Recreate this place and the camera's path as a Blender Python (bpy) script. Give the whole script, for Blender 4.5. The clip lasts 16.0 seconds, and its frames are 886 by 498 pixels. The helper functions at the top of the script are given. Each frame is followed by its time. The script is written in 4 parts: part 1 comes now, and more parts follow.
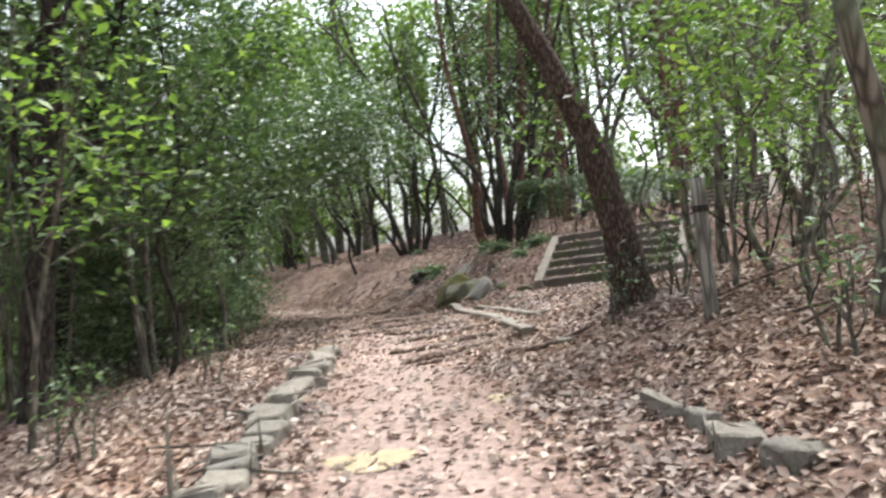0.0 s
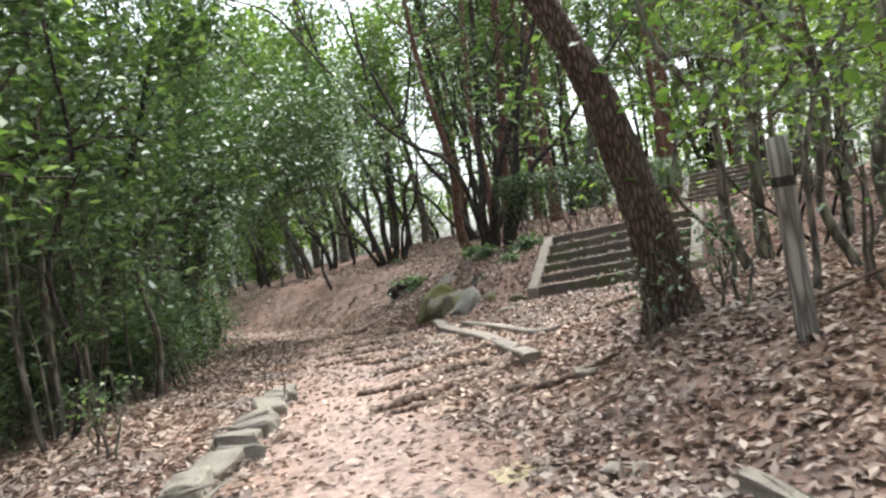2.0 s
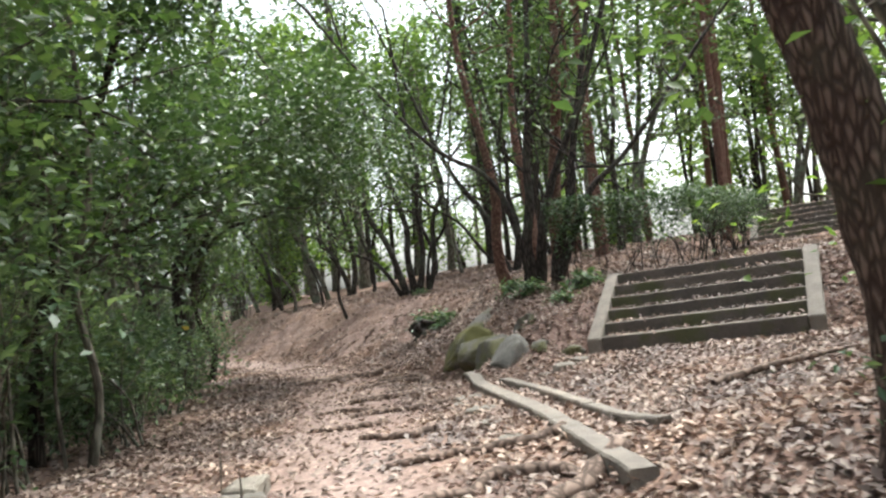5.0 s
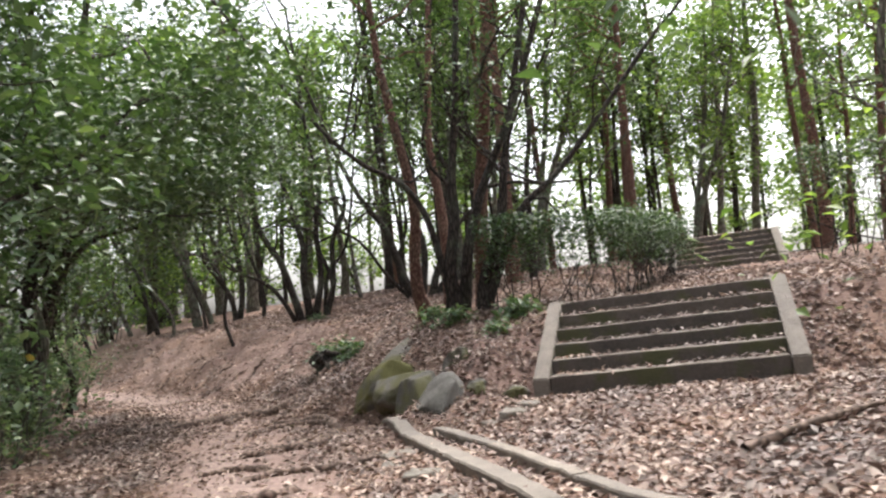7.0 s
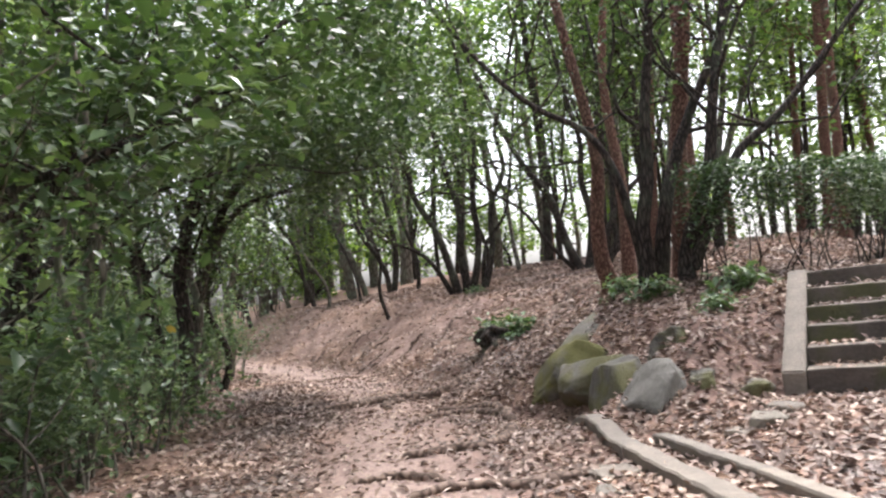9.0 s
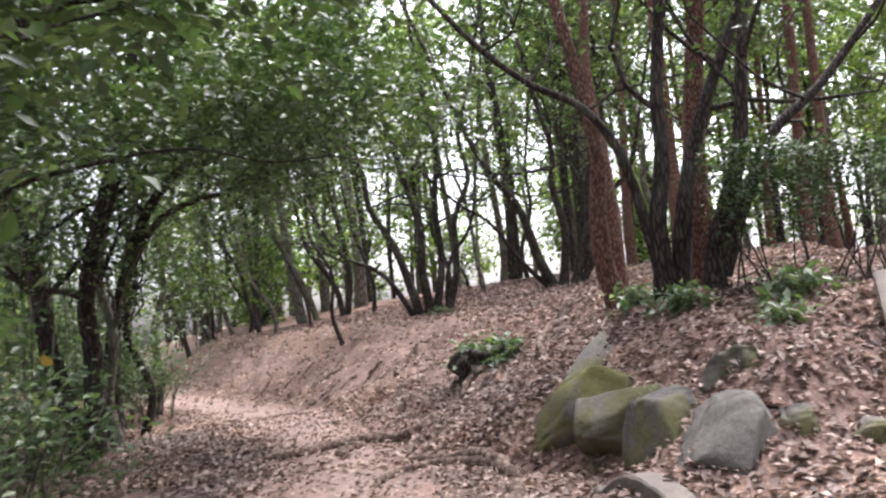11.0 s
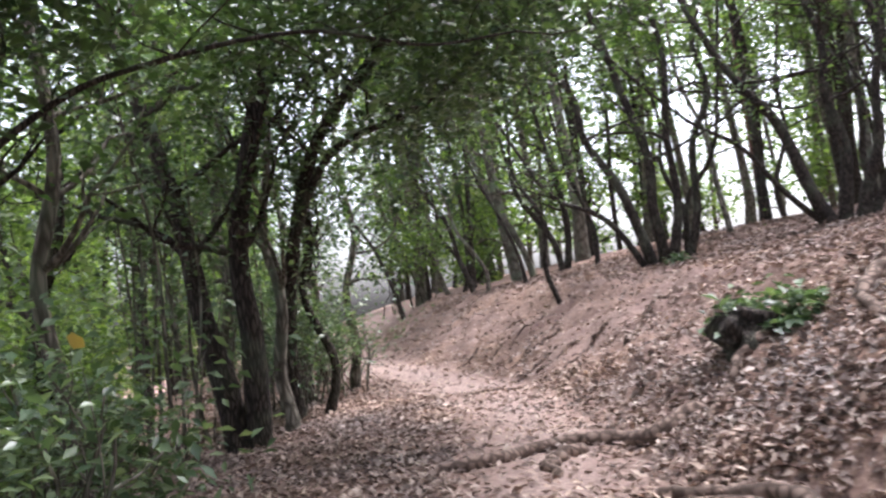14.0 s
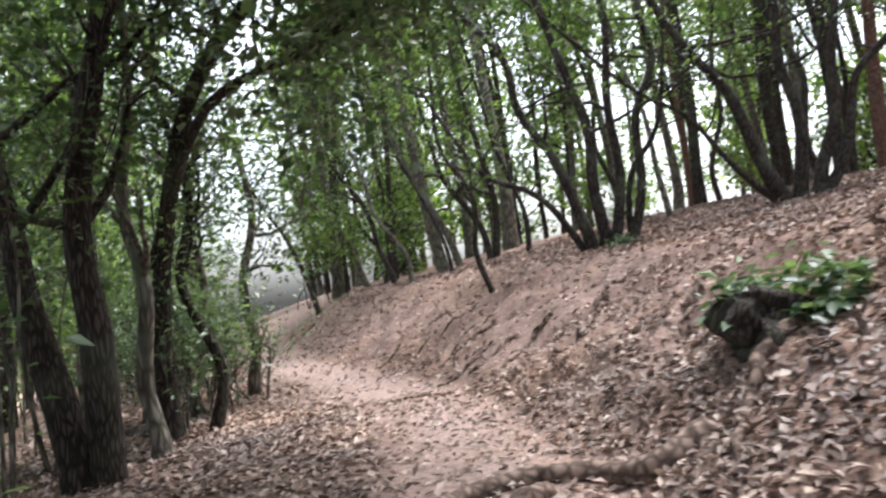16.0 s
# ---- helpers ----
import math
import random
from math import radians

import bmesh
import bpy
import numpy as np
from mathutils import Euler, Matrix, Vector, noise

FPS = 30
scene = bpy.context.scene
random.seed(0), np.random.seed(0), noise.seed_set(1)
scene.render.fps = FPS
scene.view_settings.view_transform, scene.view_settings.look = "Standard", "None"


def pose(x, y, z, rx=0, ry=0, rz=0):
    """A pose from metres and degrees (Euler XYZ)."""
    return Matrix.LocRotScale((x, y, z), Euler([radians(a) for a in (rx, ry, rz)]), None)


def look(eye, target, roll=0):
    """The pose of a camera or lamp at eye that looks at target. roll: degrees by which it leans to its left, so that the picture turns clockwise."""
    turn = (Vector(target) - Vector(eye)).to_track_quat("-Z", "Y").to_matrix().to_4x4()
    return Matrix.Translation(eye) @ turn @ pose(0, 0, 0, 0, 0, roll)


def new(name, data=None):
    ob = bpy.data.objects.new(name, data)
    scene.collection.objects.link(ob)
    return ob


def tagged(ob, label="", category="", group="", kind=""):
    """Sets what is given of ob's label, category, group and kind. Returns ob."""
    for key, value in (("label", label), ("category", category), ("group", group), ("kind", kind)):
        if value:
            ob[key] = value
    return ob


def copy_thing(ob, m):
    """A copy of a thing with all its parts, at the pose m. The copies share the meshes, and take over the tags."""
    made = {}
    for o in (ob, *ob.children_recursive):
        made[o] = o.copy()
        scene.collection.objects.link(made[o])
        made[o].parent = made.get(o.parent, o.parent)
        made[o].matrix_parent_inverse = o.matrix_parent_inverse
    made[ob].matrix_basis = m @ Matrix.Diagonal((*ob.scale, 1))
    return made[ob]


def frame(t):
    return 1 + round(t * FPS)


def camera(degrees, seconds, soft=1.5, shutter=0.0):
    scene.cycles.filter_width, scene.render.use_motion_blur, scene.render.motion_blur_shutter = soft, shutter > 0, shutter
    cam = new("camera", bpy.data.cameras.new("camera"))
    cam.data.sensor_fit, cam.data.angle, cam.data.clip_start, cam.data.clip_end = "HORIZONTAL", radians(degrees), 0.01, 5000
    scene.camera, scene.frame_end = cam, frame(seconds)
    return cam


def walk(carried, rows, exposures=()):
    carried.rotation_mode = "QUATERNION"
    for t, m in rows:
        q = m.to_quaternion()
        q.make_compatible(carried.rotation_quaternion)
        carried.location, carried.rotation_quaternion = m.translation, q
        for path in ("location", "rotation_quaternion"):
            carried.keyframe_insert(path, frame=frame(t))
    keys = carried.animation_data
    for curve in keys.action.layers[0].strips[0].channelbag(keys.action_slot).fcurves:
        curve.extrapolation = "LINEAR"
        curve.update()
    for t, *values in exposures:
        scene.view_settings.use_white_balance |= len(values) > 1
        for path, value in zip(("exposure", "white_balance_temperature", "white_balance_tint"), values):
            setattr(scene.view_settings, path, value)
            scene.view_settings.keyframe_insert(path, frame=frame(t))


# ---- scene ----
cam = camera(60.5, 16.0, soft=2.4, shutter=0.5)
METRES, EYE, TILT, LEAN, TURN = 16.5, 1.35, 0.5, 6.0, 0.0
ROWS = [
    (0.0, 0.0, 0.0, 0.0, 0.0, 0.0, -0.0),
    (0.5, 0.0025, 0.0297, -0.0001, -2.1, 1.32, 0.98),
    (1.0, 0.0053, 0.0624, 0.001, -0.42, 0.38, 1.73),
    (1.5, 0.0008, 0.096, 0.0021, 0.54, -0.19, 0.53),
    (2.0, 0.0045, 0.1281, 0.0003, -1.31, 0.56, 2.87),
    (2.5, 0.004, 0.1556, 0.0016, -0.95, 0.18, 2.62),
    (3.0, 0.0024, 0.1841, 0.0043, -1.9, -1.0, 1.38),
    (3.5, 0.0094, 0.2159, 0.0064, -3.27, -0.47, 1.99),
    (4.0, 0.0049, 0.2455, 0.0058, 0.51, 0.82, -0.06),
    (6.5, -0.0249, 0.3852, 0.0077, -2.97, 4.09, -0.59),
    (7.0, -0.0316, 0.4155, 0.0067, -8.12, 4.8, -1.31),
    (7.5, -0.0325, 0.4447, 0.0028, -6.11, 4.03, -1.07),
    (8.0, -0.039, 0.4751, 0.002, 1.8, 2.73, -2.13),
    (8.5, -0.0446, 0.5052, 0.0028, 3.17, 2.56, -1.64),
    (11.0, -0.0704, 0.6696, -0.0067, -0.64, 4.61, -1.04),
    (11.5, -0.0663, 0.7043, -0.0106, -2.47, 5.38, 1.29),
    (12.0, -0.0649, 0.7386, -0.0141, -2.62, 3.2, -0.52),
    (12.5, -0.0646, 0.7683, -0.0118, -2.02, 3.03, 0.45),
    (13.0, -0.0613, 0.7999, -0.011, 2.51, 2.82, 1.17),
    (13.5, -0.0709, 0.8304, -0.0145, 10.96, 1.31, 0.32),
    (14.0, -0.0799, 0.857, -0.0144, 16.22, 1.46, 1.03),
    (14.5, -0.0829, 0.8885, -0.0167, 18.39, 1.54, 0.64),
    (15.0, -0.0931, 0.9175, -0.0189, 14.01, 0.72, -0.57),
    (15.5, -0.0978, 0.9497, -0.0222, 8.74, 2.22, 1.32),
    (16.0, -0.1085, 0.9792, -0.0249, 10.37, 0.9, 1.43),
]
walk(cam, [(t, pose(0, 0, EYE, TILT, LEAN, TURN) @ pose(METRES * x, METRES * y, METRES * z, 90 + pitch, roll, yaw)) for t, x, y, z, yaw, pitch, roll in ROWS],
     [(0.0, 1.78, 6150, 5), (4.0, 1.8, 6150, 1), (7.0, 1.72, 6350, 10), (8.5, 1.92, 6250, 11), (12.0, 2.12, 6150, 18), (13.5, 2.16, 6150, 15), (14.5, 2.1, 5700, 20), (15.0, 2.14, 5750, 24), (16.0, 2.05, 6000, 10)])

# ---------------------------------------------------------------- world and sun
SUN_EL, SUN_AZ = radians(62), radians(35)
world = bpy.data.worlds.new("world")
scene.world = world
world.use_nodes = True
wn, wl = world.node_tree.nodes, world.node_tree.links
sky = wn.new("ShaderNodeTexSky")
sky.sky_type = "NISHITA"
sky.sun_disc = False
sky.sun_elevation, sky.sun_rotation = SUN_EL, SUN_AZ
sky.air_density, sky.dust_density, sky.ozone_density = 1.0, 6.0, 1.0
overcast = wn.new("ShaderNodeHueSaturation")
overcast.inputs["Saturation"].default_value = 0.35
wl.new(sky.outputs[0], overcast.inputs["Color"])
wl.new(overcast.outputs[0], wn["Background"].inputs["Color"])
wn["Background"].inputs["Strength"].default_value = 0.15

sun = new("sun", bpy.data.lights.new("sun", "SUN"))
sun.data.energy, sun.data.angle, sun.data.color = 1.4, radians(25), (1.0, 0.96, 0.9)
sun.matrix_world = look((0, 0, 40), (-40 * math.sin(SUN_AZ) / math.tan(SUN_EL), -40 * math.cos(SUN_AZ) / math.tan(SUN_EL), 0))


# ---------------------------------------------------------------- materials
def material(name):
    m = bpy.data.materials.new(name)
    m.use_nodes = True
    nt = m.node_tree
    return m, nt, nt.nodes["Principled BSDF"]


def node(nt, kind, **inputs):
    n = nt.nodes.new("ShaderNode" + kind)
    for key, value in inputs.items():
        n.inputs[key].default_value = value
    return n


def ramp(nt, source, stops):
    r = nt.nodes.new("ShaderNodeValToRGB")
    while len(r.color_ramp.elements) < len(stops):
        r.color_ramp.elements.new(0.5)
    for e, (at, col) in zip(r.color_ramp.elements, stops):
        e.position, e.color = at, (*col, 1)
    nt.links.new(source, r.inputs[0])
    return r.outputs[0]


def mixed(nt, a, b, factor, mode="MIX"):
    mx = nt.nodes.new("ShaderNodeMix")
    mx.data_type, mx.blend_type = "RGBA", mode
    for value, socket in ((factor, mx.inputs[0]), (a, mx.inputs[6]), (b, mx.inputs[7])):
        if isinstance(value, (int, float)):
            socket.default_value = value
        elif isinstance(value, tuple):
            socket.default_value = (*value, 1)
        else:
            nt.links.new(value, socket)
    return mx.outputs[2]


def bumped(nt, bsdf, height, strength, distance):
    b = node(nt, "Bump", Strength=strength, Distance=distance)
    nt.links.new(height, b.inputs["Height"])
    nt.links.new(b.outputs[0], bsdf.inputs["Normal"])


def leaf_material(name, dark, mid, light, through_light=0.4, rough=0.45, glow=(1.2, 1.3, 0.62)):
    m, nt, bsdf = material(name)
    geo = nt.nodes.new("ShaderNodeNewGeometry")
    clump = node(nt, "TexNoise", Scale=0.7, Detail=2.0)
    nt.links.new(geo.outputs["Position"], clump.inputs["Vector"])
    base = ramp(nt, geo.outputs["Random Per Island"], [(0.0, dark), (0.55, mid), (1.0, light)])
    tone = ramp(nt, clump.outputs[0], [(0.3, (0.72, 0.78, 0.75)), (0.7, (1.2, 1.15, 0.95))])
    col = mixed(nt, base, tone, 1.0, "MULTIPLY")
    nt.links.new(col, bsdf.inputs["Base Color"])
    bsdf.inputs["Roughness"].default_value = rough
    bsdf.inputs["Specular IOR Level"].default_value = 0.4
    tr = nt.nodes.new("ShaderNodeBsdfTranslucent")
    nt.links.new(mixed(nt, col, glow, 1.0, "MULTIPLY"), tr.inputs[0])
    mx = node(nt, "MixShader", Fac=through_light)
    nt.links.new(bsdf.outputs[0], mx.inputs[1])
    nt.links.new(tr.outputs[0], mx.inputs[2])
    nt.links.new(mx.outputs[0], nt.nodes["Material Output"].inputs[0])
    return m


def bark_material(name, dark, light, across=9.0, along=2.0, depth=0.02, lichen=0.0):
    m, nt, bsdf = material(name)
    tc = nt.nodes.new("ShaderNodeTexCoord")
    mp = node(nt, "Mapping", Scale=(across, across, along))
    nt.links.new(tc.outputs["Object"], mp.inputs[0])
    v = node(nt, "TexVoronoi", Scale=1.6)
    v.feature = "DISTANCE_TO_EDGE"
    warp = node(nt, "TexNoise", Scale=1.2, Detail=6.0, Roughness=0.65)
    nt.links.new(mp.outputs[0], warp.inputs["Vector"])
    nt.links.new(mixed(nt, mp.outputs[0], warp.outputs["Color"], 0.35, "ADD"), v.inputs["Vector"])
    plates = ramp(nt, v.outputs["Distance"], [(0.0, (0, 0, 0)), (0.28, (1, 1, 1))])
    grain = mixed(nt, plates, warp.outputs["Fac"], 0.45)
    col = ramp(nt, grain, [(0.1, tuple(c * 0.35 for c in dark)), (0.45, dark), (0.85, light)])
    patch = node(nt, "TexNoise", Scale=1.7, Detail=3.0)
    nt.links.new(tc.outputs["Object"], patch.inputs["Vector"])
    worn = ramp(nt, patch.outputs[0], [(0.5, (0, 0, 0)), (0.68, (lichen,) * 3)])
    col = mixed(nt, col, (0.16, 0.19, 0.13), worn)
    nt.links.new(col, bsdf.inputs["Base Color"])
    bsdf.inputs["Roughness"].default_value = 0.9
    bsdf.inputs["Specular IOR Level"].default_value = 0.2
    bumped(nt, bsdf, grain, 0.9, depth)
    return m


def ground_material():
    m, nt, bsdf = material("forest_soil")
    geo = nt.nodes.new("ShaderNodeNewGeometry")
    pos = geo.outputs["Position"]
    big = node(nt, "TexNoise", Scale=0.55, Detail=4.0)
    fine = node(nt, "TexNoise", Scale=14.0, Detail=8.0, Roughness=0.7)
    crumbs = node(nt, "TexVoronoi", Scale=26.0)
    for n in (big, fine, crumbs):
        nt.links.new(pos, n.inputs["Vector"])
    soil = ramp(nt, fine.outputs[0], [(0.25, (0.06, 0.041, 0.036)), (0.5, (0.17, 0.112, 0.096)), (0.78, (0.30, 0.215, 0.185))])
    chips = ramp(nt, crumbs.outputs["Color"], [(0.1, (0.07, 0.045, 0.035)), (0.45, (0.22, 0.13, 0.09)), (0.9, (0.42, 0.29, 0.21))])
    kind = ramp(nt, big.outputs[0], [(0.4, (0.15, 0.15, 0.15)), (0.62, (0.7, 0.7, 0.7))])
    col = mixed(nt, soil, chips, kind)
    at = nt.nodes.new("ShaderNodeAttribute")
    at.attribute_name = "trodden"
    sand = ramp(nt, fine.outputs[0], [(0.3, (0.17, 0.118, 0.102)), (0.55, (0.32, 0.236, 0.205)), (0.8, (0.45, 0.35, 0.305))])
    col = mixed(nt, col, sand, at.outputs["Fac"])
    nt.links.new(col, bsdf.inputs["Base Color"])
    bsdf.inputs["Roughness"].default_value = 0.95
    bsdf.inputs["Specular IOR Level"].default_value = 0.15
    bumped(nt, bsdf, mixed(nt, fine.outputs["Color"], crumbs.outputs["Distance"], 0.4), 0.7, 0.03)
    return m


def stone_material(name, dark, light, moss=0.0, moss_col=(0.10, 0.10, 0.03), scale=3.0):
    m, nt, bsdf = material(name)
    tc = nt.nodes.new("ShaderNodeTexCoord")
    info = nt.nodes.new("ShaderNodeObjectInfo")
    n1 = node(nt, "TexNoise", Scale=scale, Detail=8.0, Roughness=0.65)
    n2 = node(nt, "TexNoise", Scale=scale * 12, Detail=6.0, Roughness=0.7)
    n3 = node(nt, "TexNoise", Scale=scale * 0.6, Detail=5.0, Roughness=0.6)
    for n in (n1, n2, n3):
        nt.links.new(tc.outputs["Object"], n.inputs["Vector"])
    grain = mixed(nt, n1.outputs[0], n2.outputs[0], 0.45)
    col = ramp(nt, grain, [(0.3, dark), (0.7, light)])
    vary = ramp(nt, info.outputs["Random"], [(0.0, (0.8, 0.8, 0.8)), (1.0, (1.15, 1.12, 1.08))])
    col = mixed(nt, col, vary, 1.0, "MULTIPLY")
    if moss:
        cover = ramp(nt, n3.outputs[0], [(0.52 - moss * 0.2, (0, 0, 0)), (0.62 - moss * 0.12, (0.9, 0.9, 0.9))])
        col = mixed(nt, col, mixed(nt, moss_col, tuple(c * 1.9 for c in moss_col), n2.outputs[0]), cover)
    nt.links.new(col, bsdf.inputs["Base Color"])
    bsdf.inputs["Roughness"].default_value = 0.88
    bumped(nt, bsdf, grain, 0.8, 0.04)
    return m


LEAF_DARK = leaf_material("evergreen_leaf", (0.028, 0.052, 0.026), (0.055, 0.096, 0.042), (0.12, 0.18, 0.08), 0.24, 0.35)
LEAF_MID = leaf_material("oak_leaf", (0.034, 0.06, 0.027), (0.07, 0.112, 0.048), (0.135, 0.19, 0.08), 0.45)
# paler leaf colour; on the far trees it also carries the bright backlight
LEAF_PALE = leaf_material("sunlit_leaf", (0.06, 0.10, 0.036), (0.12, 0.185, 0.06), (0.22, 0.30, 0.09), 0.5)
LEAF_GREY = leaf_material("shrub_leaf", (0.048, 0.082, 0.05), (0.10, 0.15, 0.092), (0.2, 0.255, 0.17), 0.4, 0.3)
LITTER = leaf_material("dead_leaf", (0.085, 0.054, 0.046), (0.25, 0.175, 0.165), (0.50, 0.395, 0.37), 0.12, 0.7, (1.05, 0.95, 0.9))
BARK_DARK = bark_material("dark_oak_bark", (0.026, 0.02, 0.017), (0.085, 0.066, 0.054), 16, 3, 0.014, 0.22)
BARK_RED = bark_material("red_pine_bark", (0.10, 0.05, 0.036), (0.25, 0.145, 0.11), 20, 6, 0.02, 0.15)
BARK_PINE = bark_material("old_pine_bark", (0.066, 0.043, 0.034), (0.16, 0.115, 0.094), 19, 4.5, 0.04, 0.15)
BARK_GREY = bark_material("grey_bark", (0.09, 0.078, 0.062), (0.22, 0.195, 0.16), 8, 2, 0.008, 0.7)
SOIL = ground_material()
ROCK = stone_material("mossy_rock", (0.06, 0.053, 0.045), (0.19, 0.172, 0.148), 0.15, (0.06, 0.056, 0.018), 2.4)
ROCK_GREY = stone_material("grey_rock", (0.062, 0.057, 0.05), (0.19, 0.178, 0.16), 0.0, (0.085, 0.085, 0.03), 2.0)
ROCK_MOSS = stone_material("olive_moss_rock", (0.06, 0.054, 0.046), (0.18, 0.165, 0.145), 0.4, (0.09, 0.083, 0.022), 2.6)
CURBSTONE = stone_material("kerb_stone", (0.095, 0.083, 0.068), (0.27, 0.24, 0.205), 0.0, (0.16, 0.15, 0.07), 4.0)
CONCRETE = stone_material("weathered_concrete", (0.075, 0.058, 0.048), (0.19, 0.155, 0.13), 0.0, (0.1, 0.1, 0.05), 2.5)
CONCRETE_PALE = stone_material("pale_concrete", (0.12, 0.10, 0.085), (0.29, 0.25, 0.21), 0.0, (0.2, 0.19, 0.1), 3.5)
# stained concrete, with the shade on the risers put into its darker colour
RISER = stone_material("stained_shaded_concrete", (0.045, 0.036, 0.031), (0.135, 0.112, 0.096), 0.12, (0.05, 0.05, 0.02), 2.2)
CLAY = stone_material("yellow_clay", (0.30, 0.235, 0.15), (0.46, 0.38, 0.24), 0.0, scale=5.0)


# ---------------------------------------------------------------- lie of the land
LINE = ((-12, 0.2, -0.2), (0, 0.0, 0.0), (4, -0.05, 0.06), (8, -0.5, 0.13), (12, -1.05, 0.12), (16, -1.65, 0.03),
        (21, -2.4, -0.1), (25, -3.7, -0.17), (29, -6.0, -0.2), (33, -8.8, -0.2), (40, -13.0, -0.2), (80, -30.0, -0.2))
LY, LX, LZ = (np.array(c, float) for c in zip(*LINE))


def smooth(a, b, v):
    k = np.clip((v - a) / (b - a), 0, 1)
    return k * k * (3 - 2 * k)


def centre(y):
    return sum(np.interp(y + d, LY, LX) for d in (-1.5, -0.75, 0, 0.75, 1.5)) / 5


STAIR = np.array((1.92, 15.86))
STAIR_U = np.array((0.885, -0.466))
STAIR_V = np.array((0.466, 0.885))
STAIR_Z = 0.45


def side(x, y):
    """Metres to the right of the path's middle."""
    slope = (centre(y + 0.5) - centre(y - 0.5))
    return (x - centre(y)) / np.sqrt(1 + slope * slope)


def land(x, y):
    """Height of the ground, without its small bumps."""
    x, y = np.asarray(x, float), np.asarray(y, float)
    s = side(x, y)
    zp = np.interp(y, LY, LZ)
    near = 0.04 * np.clip(s - 0.7, 0, 1) + 0.36 * np.clip(s - 1.45, 0, 1.3) + 0.13 * np.clip(s - 2.75, 0, 6) + 0.06 * np.clip(s - 8.75, 0, 40)
    flat = 0.115 * np.clip(s - 0.6, 0, 8) + 0.06 * np.clip(s - 8.6, 0, 40)
    face = np.exp(-((y - 17.3) / 1.5) ** 2)
    toe = 0.7 + 1.25 * face
    reach = 2.6 - 1.5 * face
    bank = (1.43 - 0.35 * face) * np.clip((s - toe) / reach, 0, 1) + 0.15 * np.clip(s - toe - reach, 0, 8) + 0.05 * np.clip(s - toe - reach - 8, 0, 40)
    low = near + (flat - near) * smooth(9.5, 11.5, y)
    right = low + (bank - low) * smooth(15.2, 16.9, y)
    su = (x - STAIR[0]) * STAIR_U[0] + (y - STAIR[1]) * STAIR_U[1]
    sv = (x - STAIR[0]) * STAIR_V[0] + (y - STAIR[1]) * STAIR_V[1]
    steps = 0.36 + 0.035 * np.clip(su, 0, 30) + 0.98 * np.clip((sv - 0.05) / 1.6, 0, 1) + 0.075 * np.clip(sv - 1.6, 0, 14)
    w = smooth(-1.1, -0.1, su) * smooth(-1.8, -0.3, sv)
    right = right + (steps - right) * w
    left = 0.16 * np.exp(-((s + 2.2) / 0.9) ** 2) * smooth(1.0, 3.5, y) * (1 - smooth(10, 13, y))
    left = left - 0.05 * np.clip(-s - 2.0, 0, 3) - 0.33 * np.clip(-s - 4.6, 0, 24) - 0.02 * np.clip(-s - 28, 0, 200)
    z = zp + np.where(s > 0, right, left)
    return z


def bumps(x, y):
    return noise.noise((x * 0.9, y * 0.9, 3.1)) * 0.035 + noise.noise((x * 3.1, y * 3.1, 7.7)) * 0.018


def scarp_of(x, y):
    s = side(x, y)
    return smooth(0.6, 1.4, s) * (1 - smooth(3.6, 5.0, s)) * smooth(19, 23, y) * (y < 60)


def relief(x, y):
    """Rills and small ledges on the bare face of the bank."""
    x, y = np.asarray(x, float), np.asarray(y, float)
    k = scarp_of(x, y)
    out = np.zeros(x.size)
    for i, (a, b, w) in enumerate(zip(x.ravel(), y.ravel(), k.ravel())):
        if w > 0:
            out[i] = w * (noise.noise((a * 2.2, b * 0.9, 1.3)) * 0.18 + noise.noise((a * 1.1, b * 3.4, 5.3)) * 0.16 + abs(noise.noise((a * 4.5, b * 3.0, 2.2))) * 0.09)
    return out.reshape(x.shape)


def ground_z(x, y):
    return float(land(x, y)) + bumps(x, y) + float(relief([x], [y])[0])


# ---------------------------------------------------------------- mesh helpers
def mesh_from(name, verts, faces, mat, smooth_shade=True):
    me = bpy.data.meshes.new(name)
    verts = np.asarray(verts, np.float32).reshape(-1, 3)
    if isinstance(faces, np.ndarray):
        k = faces.shape[1]
        me.vertices.add(len(verts))
        me.vertices.foreach_set("co", verts.ravel())
        me.loops.add(faces.size)
        me.loops.foreach_set("vertex_index", faces.astype(np.int32).ravel())
        me.polygons.add(len(faces))
        me.polygons.foreach_set("loop_start", np.arange(0, faces.size, k, dtype=np.int32))
        me.update(calc_edges=True)
    else:
        me.from_pydata(verts.tolist(), [], faces)
        me.update()
    if smooth_shade:
        me.polygons.foreach_set("use_smooth", np.ones(len(me.polygons), bool))
    me.materials.append(mat)
    return me


def place(name, me, parent=None, label=""):
    ob = new(name, me)
    if parent is not None:
        ob.parent = parent
    return tagged(ob, label)


def thing(name, at, label, category, group="", kind=""):
    ob = new(name)
    ob.location = at
    return tagged(ob, label, category, group, kind)


def from_bmesh(name, bm, mat, smooth_shade=False):
    me = bpy.data.meshes.new(name)
    bm.to_mesh(me)
    bm.free()
    if smooth_shade:
        me.polygons.foreach_set("use_smooth", np.ones(len(me.polygons), bool))
    me.materials.append(mat)
    return me


